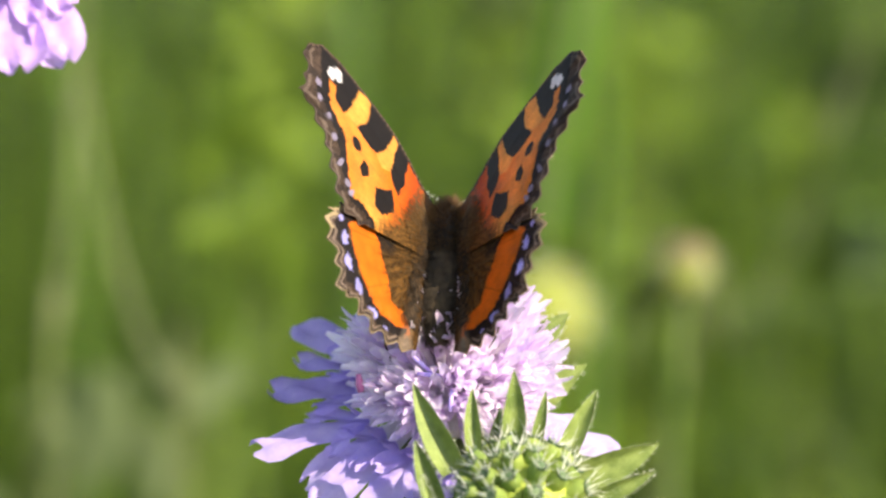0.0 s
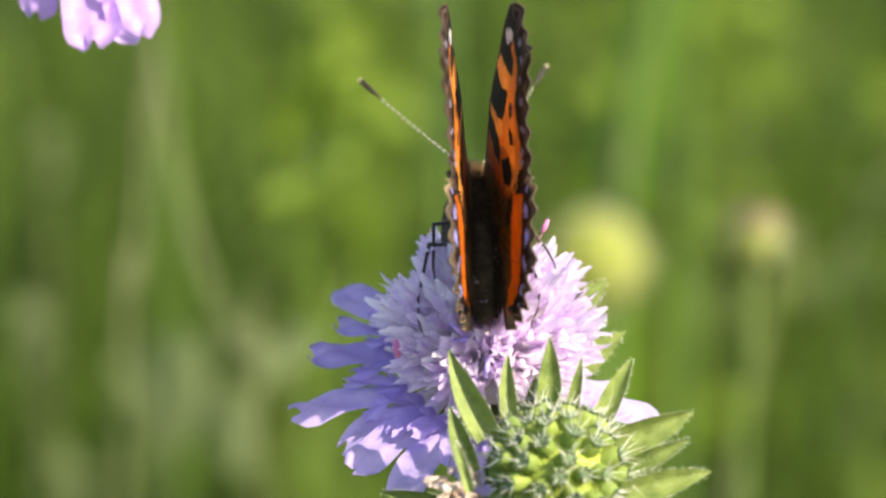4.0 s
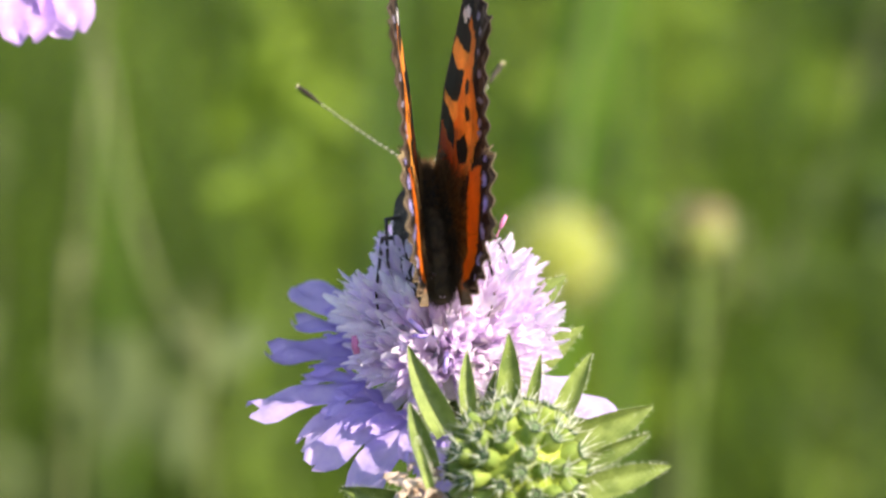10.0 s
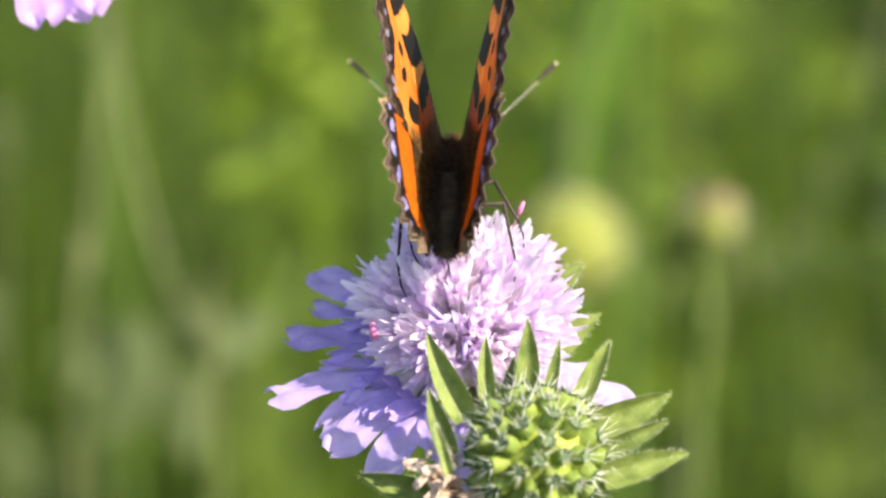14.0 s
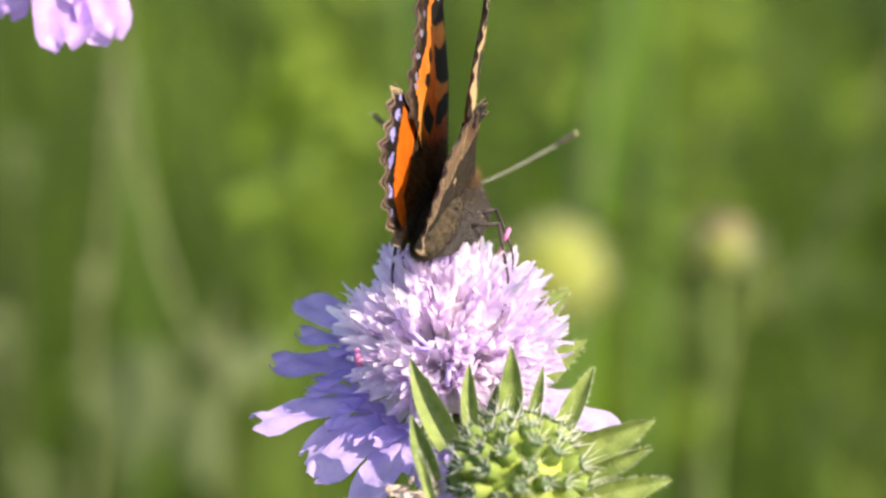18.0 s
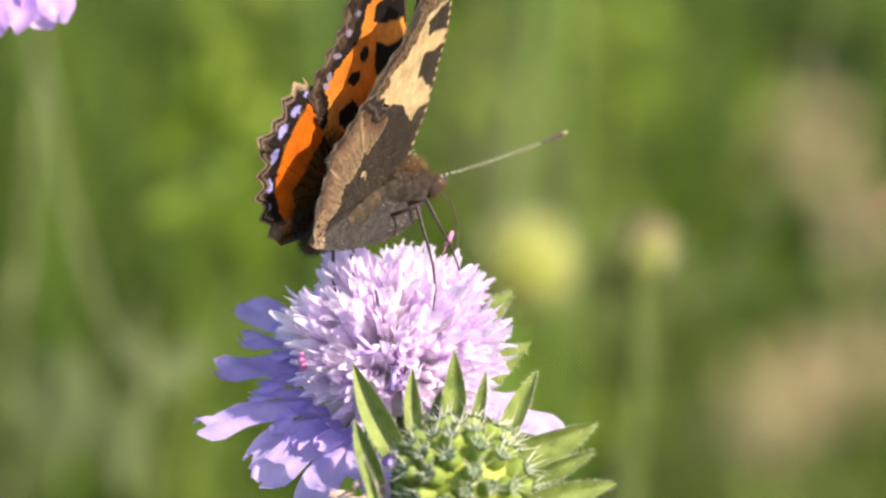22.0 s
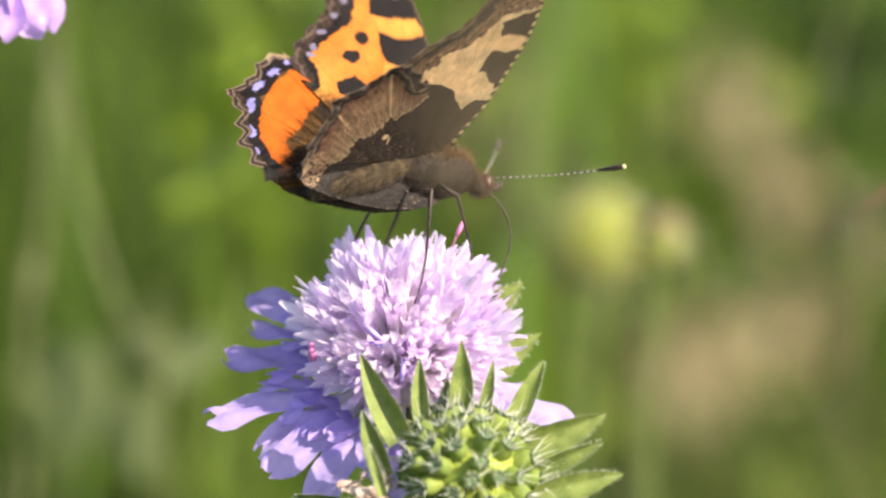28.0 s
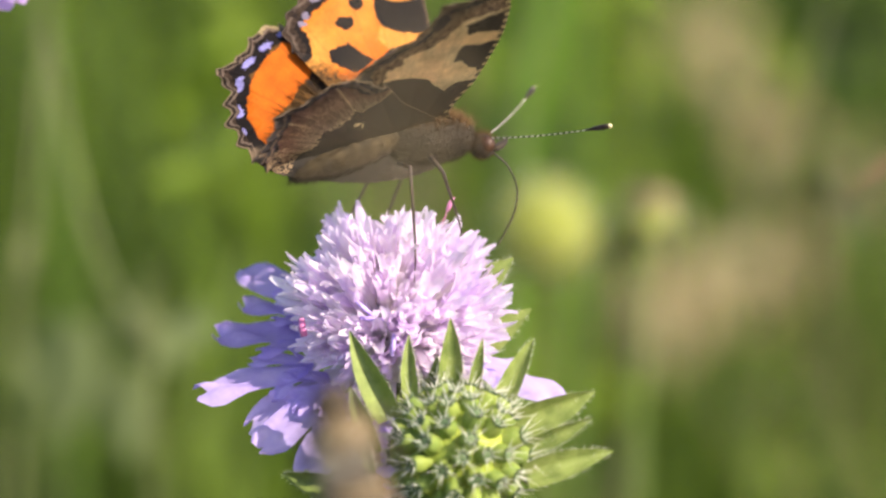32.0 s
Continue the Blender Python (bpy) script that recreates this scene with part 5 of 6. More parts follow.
def dry_grass(name, clumps, label, seed, foot, dense=1.0):
    """Bleached seed clumps on a dry stalk; the first clump is at the thing's own place."""
    r = random.Random(seed)
    root = empty(name, (0, 0, 0), label, "grass", "dry grass close by")
    for k, (x, y, z, w, h) in enumerate(clumps):
        bm = bmesh.new()
        for _ in range(int(dense * (14 + 6 * w * h / 4))):
            p = Vector((x + r.gauss(0, 0.44) * w, y + r.gauss(0, 0.25) * w, z - 1.3 + r.gauss(0, 0.40) * h)) * MM
            m = Matrix.Translation(p) @ Matrix.Rotation(r.uniform(0, 6.28), 4, "Z") @ Matrix.Rotation(-1.2 + r.uniform(-0.6, 0.6), 4, "Y")
            petal(bm, m, r.uniform(1.6, 2.6) * MM, 0.8 * MM, 0.2, 0.6, 0.03, 0, 3, 2)
        part("spikelet_clump", bm, M_STRAW, root)
        bm = bmesh.new()
        tube(bm, curve_pts(Vector((x, y, z)) * MM, Vector((x * 0.5 + foot * 0.25, y + 1, z - 14)) * MM, Vector((foot, 3, -55)) * MM, 8), 0.05 * MM, 5)
        part("branchlet", bm, M_STRAW, root)
    bm = bmesh.new()
    tube(bm, chain([Vector((foot, 3, -55)) * MM, Vector((foot * 1.1, 6, -200)) * MM, Vector((foot * 1.2, 10, -590)) * MM], 6), 0.25 * MM, 6)
    part("stalk", bm, M_STRAW, root)
    return root


straw_right = dry_grass("dry_grass", ((0, 0, 0, 3.4, 3.2), (0.9, -2, 14.4, 3.2, 3.4), (3.9, 3, 9.4, 3.4, 2.8), (6.6, 6, 2.9, 3.0, 2.8), (9.5, 2, 7.0, 2.8, 2.4), (3.6, 4, 0.9, 3.0, 2.4)), "bleached tan grass panicle, blurred close to the lens", 21, 30, 0.75)
straw_left = dry_grass("dry_grass", ((0, 0, 0, 1.7, 3.0), (-0.5, 1, -3.2, 1.2, 2.0)), "single bleached grass spike, blurred close to the lens", 22, 26, 0.25)

# ---------- honeybee ----------
bee = empty("bee", SUBJECT + Vector((0, -0.07, -0.08)), "brown and tan striped bee flying up past the seed head", "bee")
bm = bmesh.new()
ball(bm, Matrix.Translation((0, 0, 0)), 2.4 * MM, 2.2 * MM, 2.3 * MM, 14, 10, rough=0.03)
hairs(bm, [(d * 2.2 * MM, d) for d in (Vector((rng.gauss(0, 1), rng.gauss(0, 1), rng.gauss(0, 1))).normalized() for _ in range(400))], 0.9 * MM, 0.05 * MM)
part("thorax", bm, M_BEE_TAN, bee, "furry tan thorax")
bm = bmesh.new()
ball(bm, Matrix.Translation((0, 0, 2.9 * MM)), 1.8 * MM, 1.3 * MM, 1.5 * MM, 12, 8)
part("head", bm, M_BEE_DARK, bee, "dark head")
for k in range(6):
    bm = bmesh.new()
    z0, r0, r1 = -2.0 - 1.35 * k, (2.0, 2.6, 2.75, 2.6, 2.1, 1.4)[k], (2.6, 2.75, 2.6, 2.1, 1.4, 0.4)[k]
    tube(bm, [(0, -0.2 * k * MM, z0 * MM), (0, -0.2 * k * MM, (z0 - 0.7) * MM), (0, -0.2 * (k + 1) * MM, (z0 - 1.4) * MM)], [r0 * MM, (r0 + r1) / 2 * 1.04 * MM, r1 * MM], 14)
    part("abdomen_ring", bm, M_BEE_TAN if k % 2 else M_BEE_DARK, bee, "tan abdomen ring" if k % 2 else "dark abdomen ring")
for s in (-1, 1):
    bm = bmesh.new()
    petal(bm, Matrix.Translation((s * 1.2 * MM, -2.0 * MM, 0.3 * MM)) @ Matrix.Rotation(math.pi / 2 + s * 0.28, 4, "Y") @ Matrix.Rotation(math.pi / 2, 4, "X"), 8.5 * MM, 2.9 * MM, 0.1, 0.1, 0.02, 0, 6, 4)
    part("wing", bm, M_BEE_WING, bee, "clear folded wing")
    for q in range(3):
        bm = bmesh.new()
        tube(bm, [Vector((s * 1.6, 1.2, 0.8 - q)) * MM, Vector((s * 3.6, 1.8, 1.2 - 1.8 * q)) * MM, Vector((s * 4.0, 3.6, 0.2 - 2.4 * q)) * MM], [0.3 * MM, 0.25 * MM, 0.12 * MM], 6)
        part("leg", bm, M_BEE_DARK, bee)


# ---------- what moves ----------
# seconds; mm right, up; turn, tilt, lean; left and right wing lift; forewing sweep; hindwing lag left, right; splay of forewings, of hindwings
BUTTERFLY = (
    (0, -1, -0.2, -1.1, -4.7, 37, 1.2, 57.9, 57.5, -0.1, -2.1, -1.7, 2.6, 2.4, 3.6, 3.4),
    (0.5, -1, 0.1, -1.4, -2.9, 39.1, 0.4, 50, 52, 0.5, -1.3, -1.2, 2, 2.1, 3, 3.1),
    (1, -1.1, 0.4, -1.7, -1, 41.2, -0.4, 31, 31, 1.1, -0.6, -0.6, 1.4, 1.8, 2.4, 2.8),
    (1.5, -1.1, 0.2, -1, 0.3, 39.8, -0.2, 46, 48, 1.8, -1.5, -1.6, 0.6, 0.8, 1.6, 1.8),
    (2, -1.1, 0.3, -2.2, 1.5, 38.4, -0, 83.7, 80, 2.5, -0.7, -0.8, 1.7, 5.9, 0.7, 0.9),
    (2.5, -1.2, 0.1, -2.2, 2.6, 39.2, 0.1, 88, 88, 1.9, -0.7, -0.8, 2.1, 6.4, 1.1, 1.4),
    (3.5, -1.3, -0.3, -2, 4.6, 40.6, 0.4, 82, 84, 0.6, -0.6, -0.7, 2.7, 7.3, 1.7, 2.3),
    (4.5, -1.4, -0.5, -3.5, 6.6, 42.1, 0.7, 77, 84, -0.6, -0.5, -0.7, 3.9, 7.2, 2.4, 3.2),
    (5, -1.5, -0.7, -3.4, 7.6, 42.8, 0.9, 69.9, 83.9, -1.2, -0.5, -0.7, 4.2, 7.7, 2.7, 3.7),
    (6, -0.9, -1.2, -3.3, 8, 42.5, 1.3, 72.6, 87.5, -2, -0.5, -0.6, 5, 7.8, 3.5, 3.8),
    (7, -1.1, -1.2, -3.5, 10.7, 43.8, -1.8, 69.8, 84.6, -0.2, -0.5, -0.7, 4.8, 8.1, 3.3, 4.1),
    (8, -1.8, 0, -3.5, 6.2, 39.1, -3.2, 63.8, 76.2, 0.9, -0.5, -0.8, 5.1, 8, 3.6, 4),
    (9, -1.5, 0.3, -1.8, 5.4, 36.1, -3.3, 82, 73.4, 2.1, -0.7, -0.6, 3.7, 6.3, 2.2, 2.3),
    (10, -1.9, 0.1, -2, 6.6, 34.2, -1.7, 82.1, 79.7, 0.4, -0.5, -0.6, 3, 6.3, 1.5, 2.3),
    (11, -2, 0.4, -2.1, 6.6, 36, -1.1, 79.9, 80.4, -1.2, -0.4, -0.6, 2.7, 6, 1.2, 2),
    (12, -2.2, 0.4, -2.1, 5.7, 31.9, -0.5, 82.4, 80.8, -0.2, -0.2, -0.2, 0.7, 3.5, -0.8, -0.5),
    (13, -1.5, 1.2, -1.7, 0.7, 30.6, -0.7, 78, 74.9, 0.4, -0.7, -0.7, 4.3, 6.5, 2.8, 2.5),
    (14, -1.8, 1.9, -1.6, -2, 24.9, -1.4, 75.7, 74.4, -1.9, -0.7, -0.4, 3.3, 4.7, 1.8, 0.7),
    (17, 0.4, 2.4, 0.8, -11.7, 18.9, 1.1, 83.9, 77.4, 0.6, -2.8, -8, 0.1, 5.6, 3.7, -8.5),
    (18, -0.7, 2.2, 0.7, -12.7, 15.3, 2, 86.7, 82, -1.7, -1.9, -10, -0.6, 6.7, 1, -5.2),
    (19, -1.3, 2.1, 0.6, -14.9, 21.8, 0.2, 89.3, 75.2, 0.1, -1.4, -9, 0.2, 5, 2, -5.3),
    (20, -0.7, 2.6, 0.4, -17.3, 23.9, -1.1, 95, 78.2, 0.8, -2.3, -10, 0.6, 3, 1.6, -5.3),
    (21, -1.6, 2.9, 0.3, -27.5, 22, -4.4, 105.5, 55.1, -1.6, -1.6, -2.3, 2.7, 3, -1.9, 3.9),
    (22, -2.1, 3.5, 0.5, -37.1, 17.6, -2.7, 101.9, 65.7, -2.9, -1.7, -1.3, 1.6, 4.2, 1.4, 5.3),
    (23, -2, 4, 0.3, -38.5, 19.3, -1.2, 89.9, 78.3, -1.1, -0.6, -0.6, 0.1, -0.3, 0.1, -0.3),
    (24, -0.7, 4.5, 1.5, -45, 15.4, -5.9, 77.6, 49, 2, -1.7, -1.4, 0.5, -3.2, 3.1, -0.5),
    (25, -1.1, 4.3, 1.1, -49.4, 14.7, -1.6, 79.8, 59.5, -0.3, -1.5, -1.5, 2.5, 3.5, -1.4, 3.1),
    (28, 0.1, 5.3, -1.4, -54.4, 3.6, -14.5, 67, 39.3, -2.7, -1.9, -1.6, 7.1, 2.3, 4.7, 3.2),
    (29, -0.2, 4.7, -0.2, -57.6, 3, -14.8, 82.8, 54.8, -2.5, -1.6, -1.5, 7.4, 4.2, 3.8, 4.3),
    (30, 0.9, 6.3, -4.7, -62.4, 9.4, -6.6, 52.7, 26.1, 2, -2, -1.3, -1.1, -3.9, 0.7, 10.8),
    (31, 0.3, 6.1, -3.1, -66.1, 10.5, -4.3, 51.8, 29.7, 3.4, -1.6, -1.4, -5.6, -3.3, 0.1, 7.4),
    (32, 0.3, 6.1, -2, -71.8, 12.6, -2.9, 59.2, 37.3, -0.4, -1.5, -1.4, -5.2, 1.4, 0.1, 1.3),
)
PINK = (
    (0, -4.79507, -0.05702, 0.63067),
    (0.5, -5.4705, -0.53653, -0.0983),
    (1, -2.59938, -0.78646, 0.22234),
    (1.5, 0.74024, -0.61989, 1.54891),
    (2, 1.5509, -1.03394, -0.1271),
    (2.5, -0.9877, -1.41159, -1.3689),
    (4.5, -1.57866, -1.13756, 0.80678),
    (5, 0.03797, -0.86075, 1.92657),
    (5.5, -0.84228, -0.91206, 1.19822),
    (6, -2.0046, -1.08724, 0.084),
    (6.5, -3.60158, -1.11806, -0.46386),
    (7, -4.29129, -0.92242, -0.11382),
    (7.5, -3.33957, -0.99537, 0.33146),
    (8, -2.27528, -1.06699, 0.2681),
    (8.5, -1.30926, -0.9704, 0.54395),
    (9, -0.49992, -0.70637, 1.38483),
    (9.5, -1.50637, -0.49176, 0.99137),
    (10, -3.76857, -0.58182, -0.24027),
    (10.5, -4.29689, -0.67661, -0.91672),
    (11, -3.6967, -0.50026, -0.31409),
    (11.5, -2.52498, -0.57078, 0.62556),
    (12, -1.23783, -0.67418, 1.29183),
    (12.5, -1.09845, -0.41436, 1.2965),
    (13, -2.71048, -0.37644, 0.69467),
    (13.5, -4.06826, -0.46828, 0.30371),
    (14, -3.78402, -0.41003, 0.0198),
    (14.5, -3.20107, -0.28865, 0.19534),
    (16.5, -1.83004, 0.10558, 1.04158),
    (17, -3.41908, -0.2184, 0.14039),
    (17.5, -2.84533, -0.77941, -0.41229),
    (18, -0.56419, -0.97427, 0.32726),
    (18.5, 1.32751, -0.60191, 1.60464),
    (19, 0.55344, -0.68204, 1.59776),
    (19.5, -1.7465, -0.97248, -0.46222),
    (20, -3.69698, -0.8554, -1.06668),
    (20.5, -3.78994, -0.71697, -0.28313),
    (21, -2.51917, -0.50064, 0.33461),
    (21.5, -0.60845, -0.24459, -0.21884),
    (22, -0.06029, 0.43823, 2.39515),
    (22.5, -2.92732, 0.61446, 4.22918),
    (23, -4.68749, 0.08996, 3.34422),
    (23.5, -3.12868, -0.32456, 1.61273),
    (24, -2.07141, -0.45531, 1.27435),
    (24.5, -2.00529, -0.72931, -0.61207),
    (25, -2.78831, -0.91074, -1.71804),
    (25.5, -4.26755, -0.61502, 0.56161),
    (27.5, -0.01153, 0.51198, 4.5608),
    (28, -2.03518, -0.10677, 0.55325),
    (28.5, -0.12699, 0.14198, 1.82102),
    (29, 0.15506, 0.36871, 2.64497),
    (29.5, -1.69384, 0.31565, 1.58312),
    (30, -1.8557, 0.31879, 1.30895),
    (30.5, -2.32724, -0.00462, 0.59417),
    (31, -2.22185, -0.29682, -0.85288),
    (31.5, -3.74583, -0.09614, 0.25782),
    (32, -4.07277, 0.18998, 1.08765),
)
YELLOW = (
    (0, 0.01689, 0.68823, 0.49152),
    (1, 0.01331, 0.68833, 0.49079),
    (2, 0.01146, 0.68901, 0.49451),
    (2.5, 0.01097, 0.68889, 0.49329),
    (4.5, 0.01332, 0.68936, 0.4954),
    (5, 0.01348, 0.68924, 0.495),
    (6, 0.01462, 0.68926, 0.49488),
    (7, 0.01697, 0.68914, 0.49458),
    (8, 0.01538, 0.68928, 0.49487),
    (9, 0.01426, 0.68917, 0.49531),
    (10, 0.01605, 0.68894, 0.49482),
    (11, 0.0169, 0.68887, 0.49422),
    (12, 0.01387, 0.68905, 0.49441),
    (13, 0.01562, 0.68901, 0.49501),
    (14, 0.01701, 0.68898, 0.49492),
    (14.5, 0.01741, 0.689, 0.49532),
    (16.5, 0.01887, 0.689, 0.49604),
    (17, 0.01709, 0.68869, 0.49382),
    (18, 0.0117, 0.68896, 0.49452),
    (18.6, 0.01449, 0.68908, 0.49498),
    (19, 0.01784, 0.68919, 0.49481),
    (19.2, 0.02173, 0.68939, 0.49543),
    (19.4, 0.0297, 0.68949, 0.49504),
    (19.6, 0.04232, 0.6901, 0.49727),
    (20, 0.04994, 0.69044, 0.49992),
    (20.2, 0.04326, 0.69047, 0.5008),
    (20.4, 0.03505, 0.69029, 0.50069),
    (20.6, 0.02001, 0.69002, 0.50057),
    (20.8, 0.00933, 0.68955, 0.49896),
    (21, 0.00678, 0.68948, 0.49884),
    (21.5, 0.01302, 0.68923, 0.49744),
    (22, 0.02026, 0.68908, 0.49694),
    (22.5, 0.0487, 0.6901, 0.50225),
    (23, 0.05545, 0.69091, 0.50465),
    (23.5, 0.03536, 0.68981, 0.49843),
    (24, 0.01834, 0.68868, 0.49292),
    (24.5, 0.02044, 0.68887, 0.49402),
    (25, 0.02539, 0.68917, 0.49553),
    (25.5, 0.03358, 0.68972, 0.49773),
    (27.5, 0.02136, 0.68887, 0.49504),
    (28, 0.03037, 0.68972, 0.49975),
    (29, 0.02592, 0.68905, 0.49604),
    (30, 0.0227, 0.6888, 0.49514),
    (31, 0.0281, 0.68972, 0.49955),
    (32, 0.02265, 0.68921, 0.49725),
)
STRAW_RIGHT = (
    (0, 0.04392, 0.19647, 0.58214),
    (17, 0.04449, 0.19635, 0.5798),
    (18.5, 0.04531, 0.19707, 0.58086),
    (19.2, 0.03203, 0.19684, 0.58083),
    (19.6, 0.02216, 0.1967, 0.5815),
    (20, 0.01715, 0.19662, 0.58197),
    (20.5, 0.02065, 0.19647, 0.58103),
    (21, 0.02455, 0.19663, 0.58209),
    (21.5, 0.02331, 0.19619, 0.5804),
    (22, 0.02221, 0.19561, 0.57768),
    (22.5, 0.02395, 0.19629, 0.5812),
    (23, 0.01644, 0.19658, 0.58246),
    (23.5, 0.02002, 0.19686, 0.58355),
    (24, 0.01954, 0.19712, 0.58484),
    (24.5, 0.02018, 0.19711, 0.58487),
    (25, 0.01958, 0.19723, 0.58572),
    (25.5, 0.02079, 0.19726, 0.58564),
    (27.5, 0.01946, 0.19622, 0.58057),
    (28, 0.01852, 0.19585, 0.57863),
    (29, 0.02173, 0.19594, 0.57915),
    (30, 0.02058, 0.19608, 0.58032),
    (31, 0.01942, 0.19616, 0.58044),
    (32, 0.01807, 0.19621, 0.58092),
)
STRAW_LEFT = (
    (0, -0.03682, 0.14857, 0.59913),
    (17.5, -0.03385, 0.14767, 0.59768),
    (18.5, -0.02055, 0.14802, 0.59923),
    (18.8, -0.01238, 0.14845, 0.60071),
    (19, -0.00989, 0.14835, 0.59983),
    (19.2, -0.00754, 0.14803, 0.59749),
    (19.4, -0.00389, 0.14804, 0.59687),
    (19.6, -0.0025, 0.14784, 0.59542),
    (19.8, -0.00646, 0.14848, 0.59935),
    (20, -0.00539, 0.149, 0.602),
    (20.3, 0.0004, 0.14877, 0.60024),
    (20.6, 0.0082, 0.14901, 0.60107),
    (20.8, 0.00695, 0.14898, 0.60104),
    (21, 0.0081, 0.14879, 0.59994),
    (21.5, 0.00923, 0.14886, 0.60039),
    (22, 0.00829, 0.14886, 0.6005),
    (22.5, 0.00996, 0.14914, 0.60207),
    (23, 0.00206, 0.14951, 0.60452),
    (23.5, 0.00673, 0.1489, 0.60061),
    (24, 0.00856, 0.14884, 0.60007),
    (24.5, 0.00817, 0.14891, 0.60052),
    (25, 0.00818, 0.14893, 0.60074),
    (25.5, 0.0067, 0.14901, 0.60132),
    (27.5, 0.00705, 0.14898, 0.60117),
    (28, 0.00832, 0.14901, 0.60121),
    (28.5, 0.00887, 0.14897, 0.60084),
    (29, 0.00748, 0.1488, 0.59987),
    (30, 0.00664, 0.1485, 0.59818),
    (31, 0.00601, 0.14851, 0.59826),
    (32, 0.00502, 0.14834, 0.59734),
)
BEE = (
    (0, 0.0066, 0.3707, 0.4985),
    (30.4, 0.0066, 0.3707, 0.4985),
    (31.2, 0.00409, 0.28285, 0.54349),
    (31.4, 0.00308, 0.28347, 0.54686),
    (31.6, 0.00136, 0.28379, 0.54871),
    (31.8, -0.00023, 0.28423, 0.55114),
    (32, -0.0016, 0.28463, 0.55335),
)


# seconds; mm right of, above and behind the middle of the flower's crown, where each foot stands
FEET = {
    "right_hind": ((0, 3.0, -8.5, -8.8), (12, 3.8, -10.1, -9.3), (18, 5.6, -10.6, -8.5), (21, 5.8, -10.5, -8.3), (24, 1.4, -5.6, -7.2), (28, 1.0, -6.0, -7.7), (32, 1.6, -4.5, -6.1)),
    "right_mid": ((0, 5.3, -4.4, -3.5), (12, 5.2, -4.5, -3.8), (18, 5.8, -4.6, -3.3), (21, 5.4, -3.4, 0.0), (24, 5.6, -3.6, 0.0), (28, 6.1, -3.5, 0.0), (32, 6.6, -3.4, 0.0)),
    "left_hind": ((0, -6.9, -11.9, -8.3), (12, -6.7, -12.4, -8.5), (18, -5.5, -8.2, -7.9), (21, -4.7, -9.1, -8.8), (24, -5.8, -4.4, -1.5), (28, -5.0, -3.8, 0.0), (32, -4.6, -3.3, 0.0)),
    "left_mid": ((0, -5.0, -9.6, -8.8), (12, -5.5, -9.7, -8.6), (18, -4.6, -4.6, -4.3), (21, -3.6, -4.2, -3.7), (24, -3.0, -2.4, 0.9), (28, -1.2, -2.4, 0.9), (32, -0.6, -2.4, 1.0)),
}
# seconds; the way each antenna points from the head: outward, forward, up
ANTENNAE = {
    -1: ((0, 0.73, 0.68, -0.07), (2, 0.73, 0.68, -0.07), (4.5, 0.65, 0.76, 0), (5, 0.67, 0.74, -0.06), (6, 0.76, 0.65, 0.01), (7, 0.67, 0.75, 0.01), (9, 0.73, 0.67, -0.09), (10, 0.73, 0.67, 0.13), (11, 0.72, 0.69, 0.01), (12, 0.72, 0.69, 0.13), (13, 0.57, 0.82, 0.04), (14, 0.67, 0.7, 0.23), (16.5, 0.68, 0.71, 0.17), (18, 0.77, 0.62, 0.17), (28.5, 0.69, 0.69, 0.23), (29.5, 0.64, 0.74, 0.2), (30, 0.68, 0.73, 0.13), (30.5, 0.68, 0.73, 0.06), (31, 0.7, 0.71, 0.08), (31.5, 0.74, 0.66, 0.13), (32, 0.78, 0.62, 0.08)),
    1: ((0, 0.56, 0.77, -0.32), (1, 0.56, 0.77, -0.32), (2, 0.5, 0.84, -0.19), (5.5, 0.5, 0.87, 0.03), (11.5, 0.54, 0.83, 0.13), (12, 0.53, 0.84, 0.12), (12.5, 0.63, 0.75, 0.18), (13, 0.6, 0.8, 0.04), (13.5, 0.58, 0.79, 0.19), (14, 0.59, 0.8, 0.13), (14.5, 0.58, 0.8, 0.14), (16.5, 0.55, 0.83, -0.01), (17, 0.54, 0.84, -0.01), (18, 0.46, 0.89, 0.01), (19, 0.55, 0.84, 0.02), (20, 0.51, 0.85, -0.11), (21, 0.47, 0.87, -0.16), (22, 0.34, 0.94, -0.1), (23, 0.26, 0.96, -0.1), (24, 0.23, 0.97, -0.11), (25, 0.1, 0.99, -0.12), (25.5, 0.09, 0.99, -0.08), (27.5, 0.95, 0.31, -0.08), (28, 0.92, 0.38, -0.11), (28.5, 0.93, 0.36, -0.06), (29, 0.9, 0.42, -0.06), (29.5, 0.94, 0.35, 0.05), (30, 0.93, 0.37, 0), (31, 0.91, 0.4, 0.09), (32, 0.86, 0.51, 0.02)),
}


def turn_of(yaw, tilt, lean):
    return Matrix.Rotation(radians(yaw), 4, "Z") @ Matrix.Rotation(radians(tilt), 4, "X") @ Matrix.Rotation(radians(lean), 4, "Y")


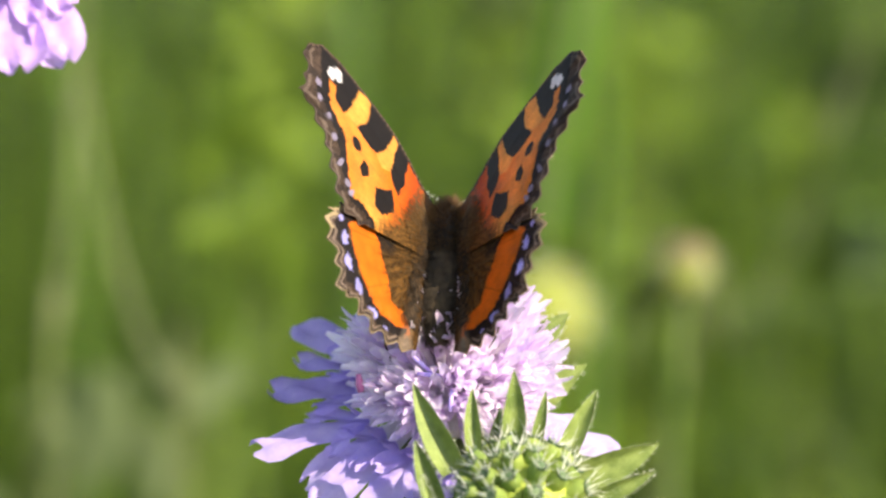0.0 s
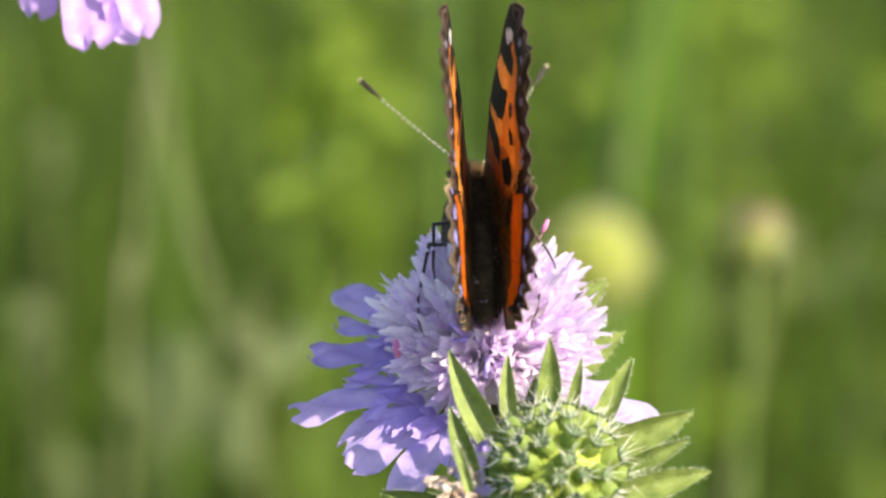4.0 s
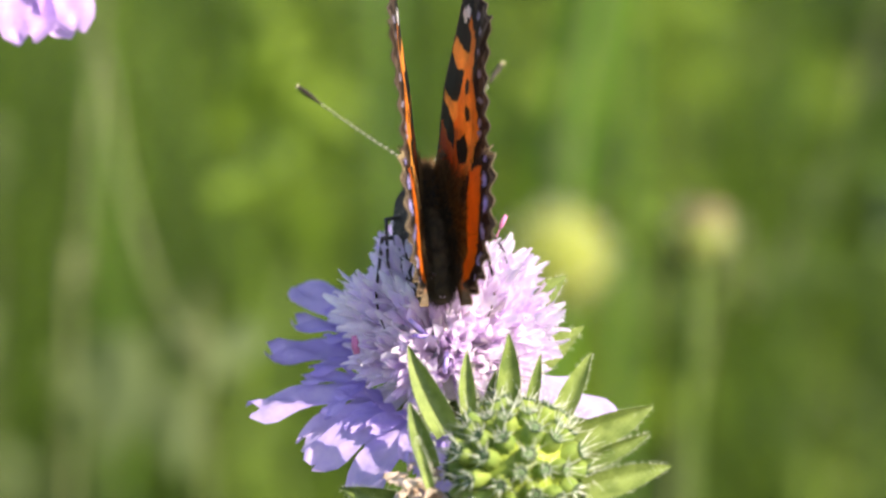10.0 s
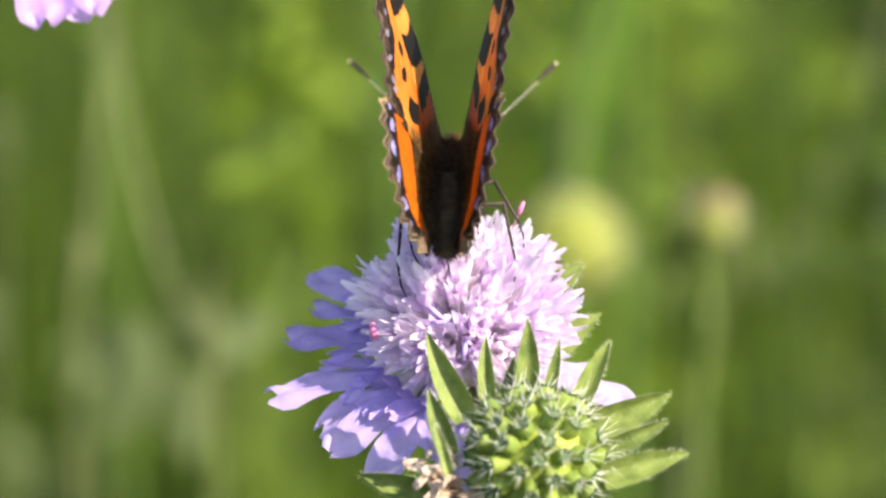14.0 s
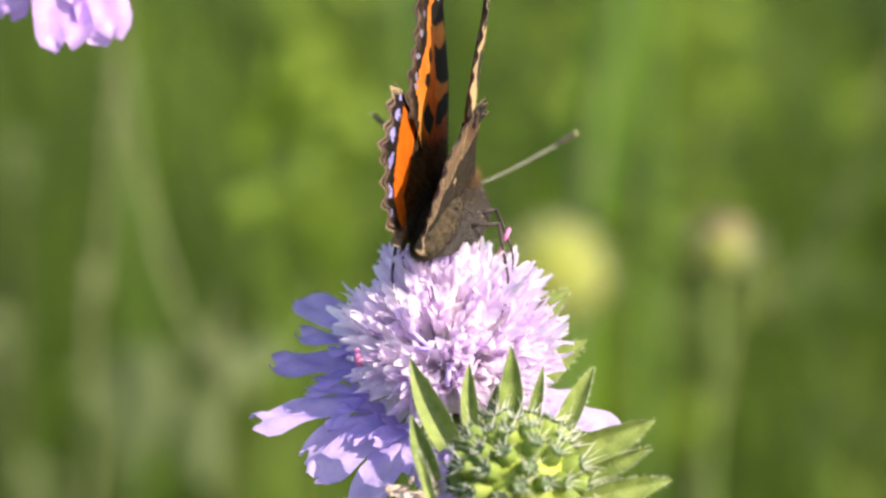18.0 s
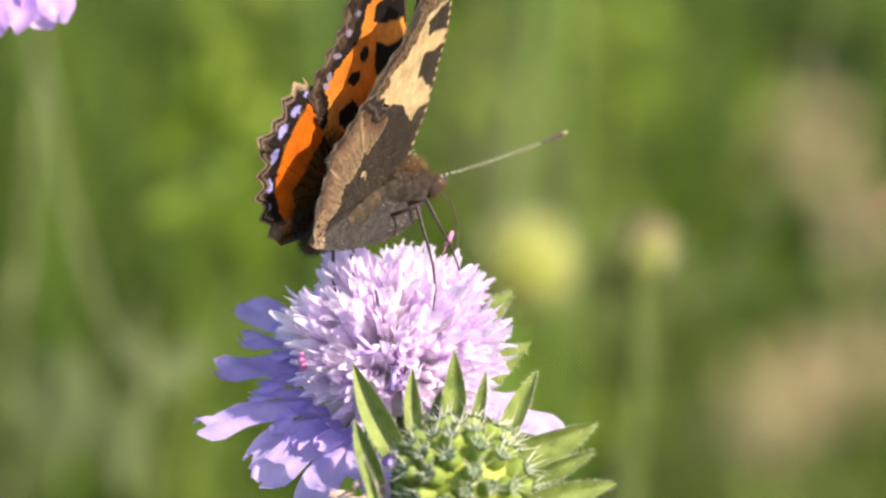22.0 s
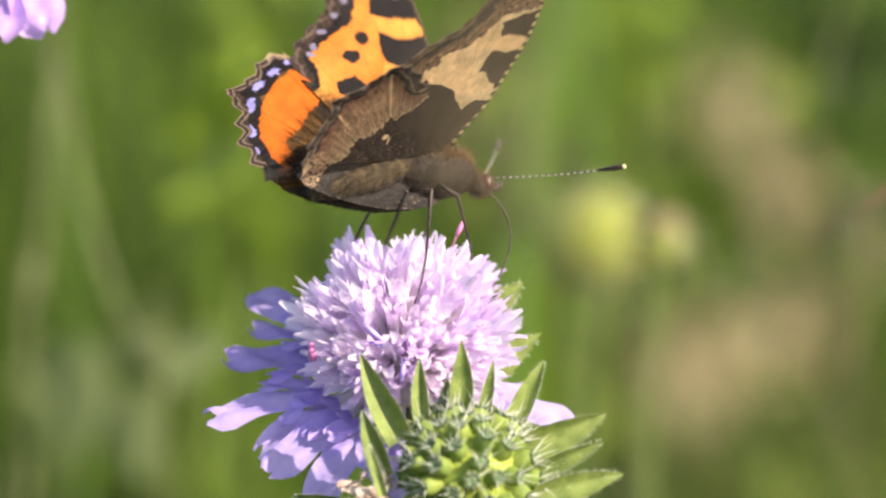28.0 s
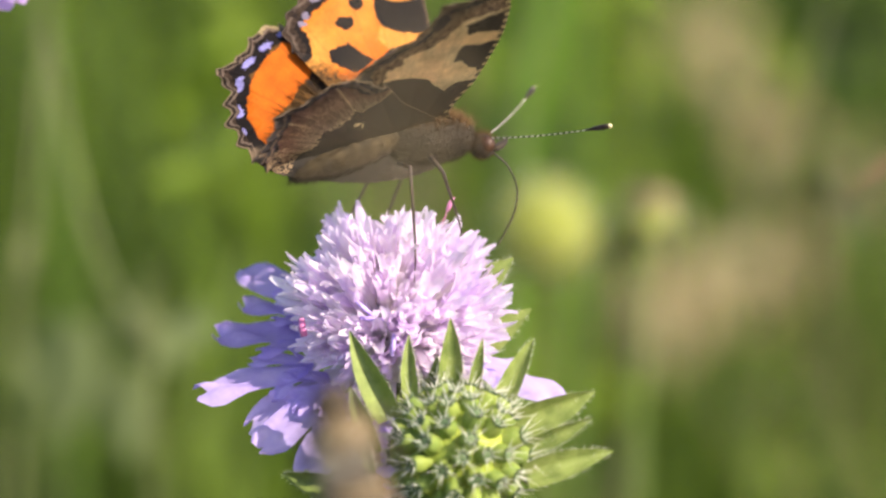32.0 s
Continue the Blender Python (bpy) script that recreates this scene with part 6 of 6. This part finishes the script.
def motions():
    walk(butterfly, [(r[0], Matrix.Translation(SUBJECT + Vector((r[1], r[3], r[2])) * MM) @ turn_of(*r[4:7])) for r in BUTTERFLY])
    for side, key in ((-1, "L"), (1, "R")):
        at = Matrix.Translation((side * HINGE.x, 0, HINGE.z))
        fore, hind = [], []
        for t, x, z, y, yaw, tilt, lean, left, right, sweep, lag_l, lag_r, splay_l, splay_r, hind_l, hind_r in BUTTERFLY:
            a, lag, splay, hind_splay = (left, lag_l, splay_l, hind_l) if side < 0 else (right, lag_r, splay_r, hind_r)
            fore.append((t, at @ Matrix.Rotation(side * radians(splay), 4, "Z") @ Matrix.Rotation(-side * radians(a), 4, "Y") @ Matrix.Rotation(side * radians(sweep), 4, "Z")))
            hind.append((t, at @ Matrix.Rotation(side * radians(hind_splay), 4, "Z") @ Matrix.Rotation(-side * radians(a + lag), 4, "Y")))
        walk(wings["F" + key], fore)
        walk(wings["H" + key], hind)
    bodies = [(r[0], Matrix.Translation(SUBJECT + Vector((r[1], r[3], r[2])) * MM) @ turn_of(*r[4:7])) for r in BUTTERFLY]
    for key, (leg, hip) in legs.items():
        side, stands, rows = (-1 if key.startswith("left") else 1), np.array(FEET[key]), []
        for t, m in bodies:
            foot = sub(*(float(np.interp(t, stands[:, 0], stands[:, k])) for k in (1, 2, 3)))
            z = -(m.inverted() @ foot - hip).normalized()
            x = (Vector((side, 0, 0)) - z * side * z.x).normalized()
            turn = Matrix((x, z.cross(x), z)).transposed().to_4x4()
            rows.append((t, Matrix.Translation(hip) @ turn))
        walk(leg, rows)
    for (feeler, root), side in zip(antennae, (-1, 1)):
        walk(feeler, [(t, frame_on((side * out, ahead, up), root)) for t, out, ahead, up in ANTENNAE[side]])
    rest = pink_flower.location.copy()
    walk(pink_flower, [(t, Matrix.Translation(rest + Vector((x, y, z)) * MM)) for t, x, y, z in PINK])
    walk(yellow_head, [(t, Matrix.Translation((x, y, z))) for t, x, y, z in YELLOW])
    walk(straw_right, [(t, Matrix.Translation((x, y, z))) for t, x, y, z in STRAW_RIGHT])
    walk(straw_left, [(t, Matrix.Translation((x, y, z))) for t, x, y, z in STRAW_LEFT])
    walk(bee, [(t, Matrix.Translation((x, y, z)) @ Matrix.Rotation(radians(-12), 4, "Y")) for t, x, y, z in BEE])
    home = flower.location.copy()
    walk(flower, [(t, Matrix.Translation(home + Vector((x, 0, z)) * MM)) for t, x, z in ((0, 0, 0), (14, 0, 0), (19, 0, 0), (24, 0.35, 0.2), (28, 0.4, 0.1), (30, 0.6, 0.4), (32, 0.5, 0.3))])


motions()
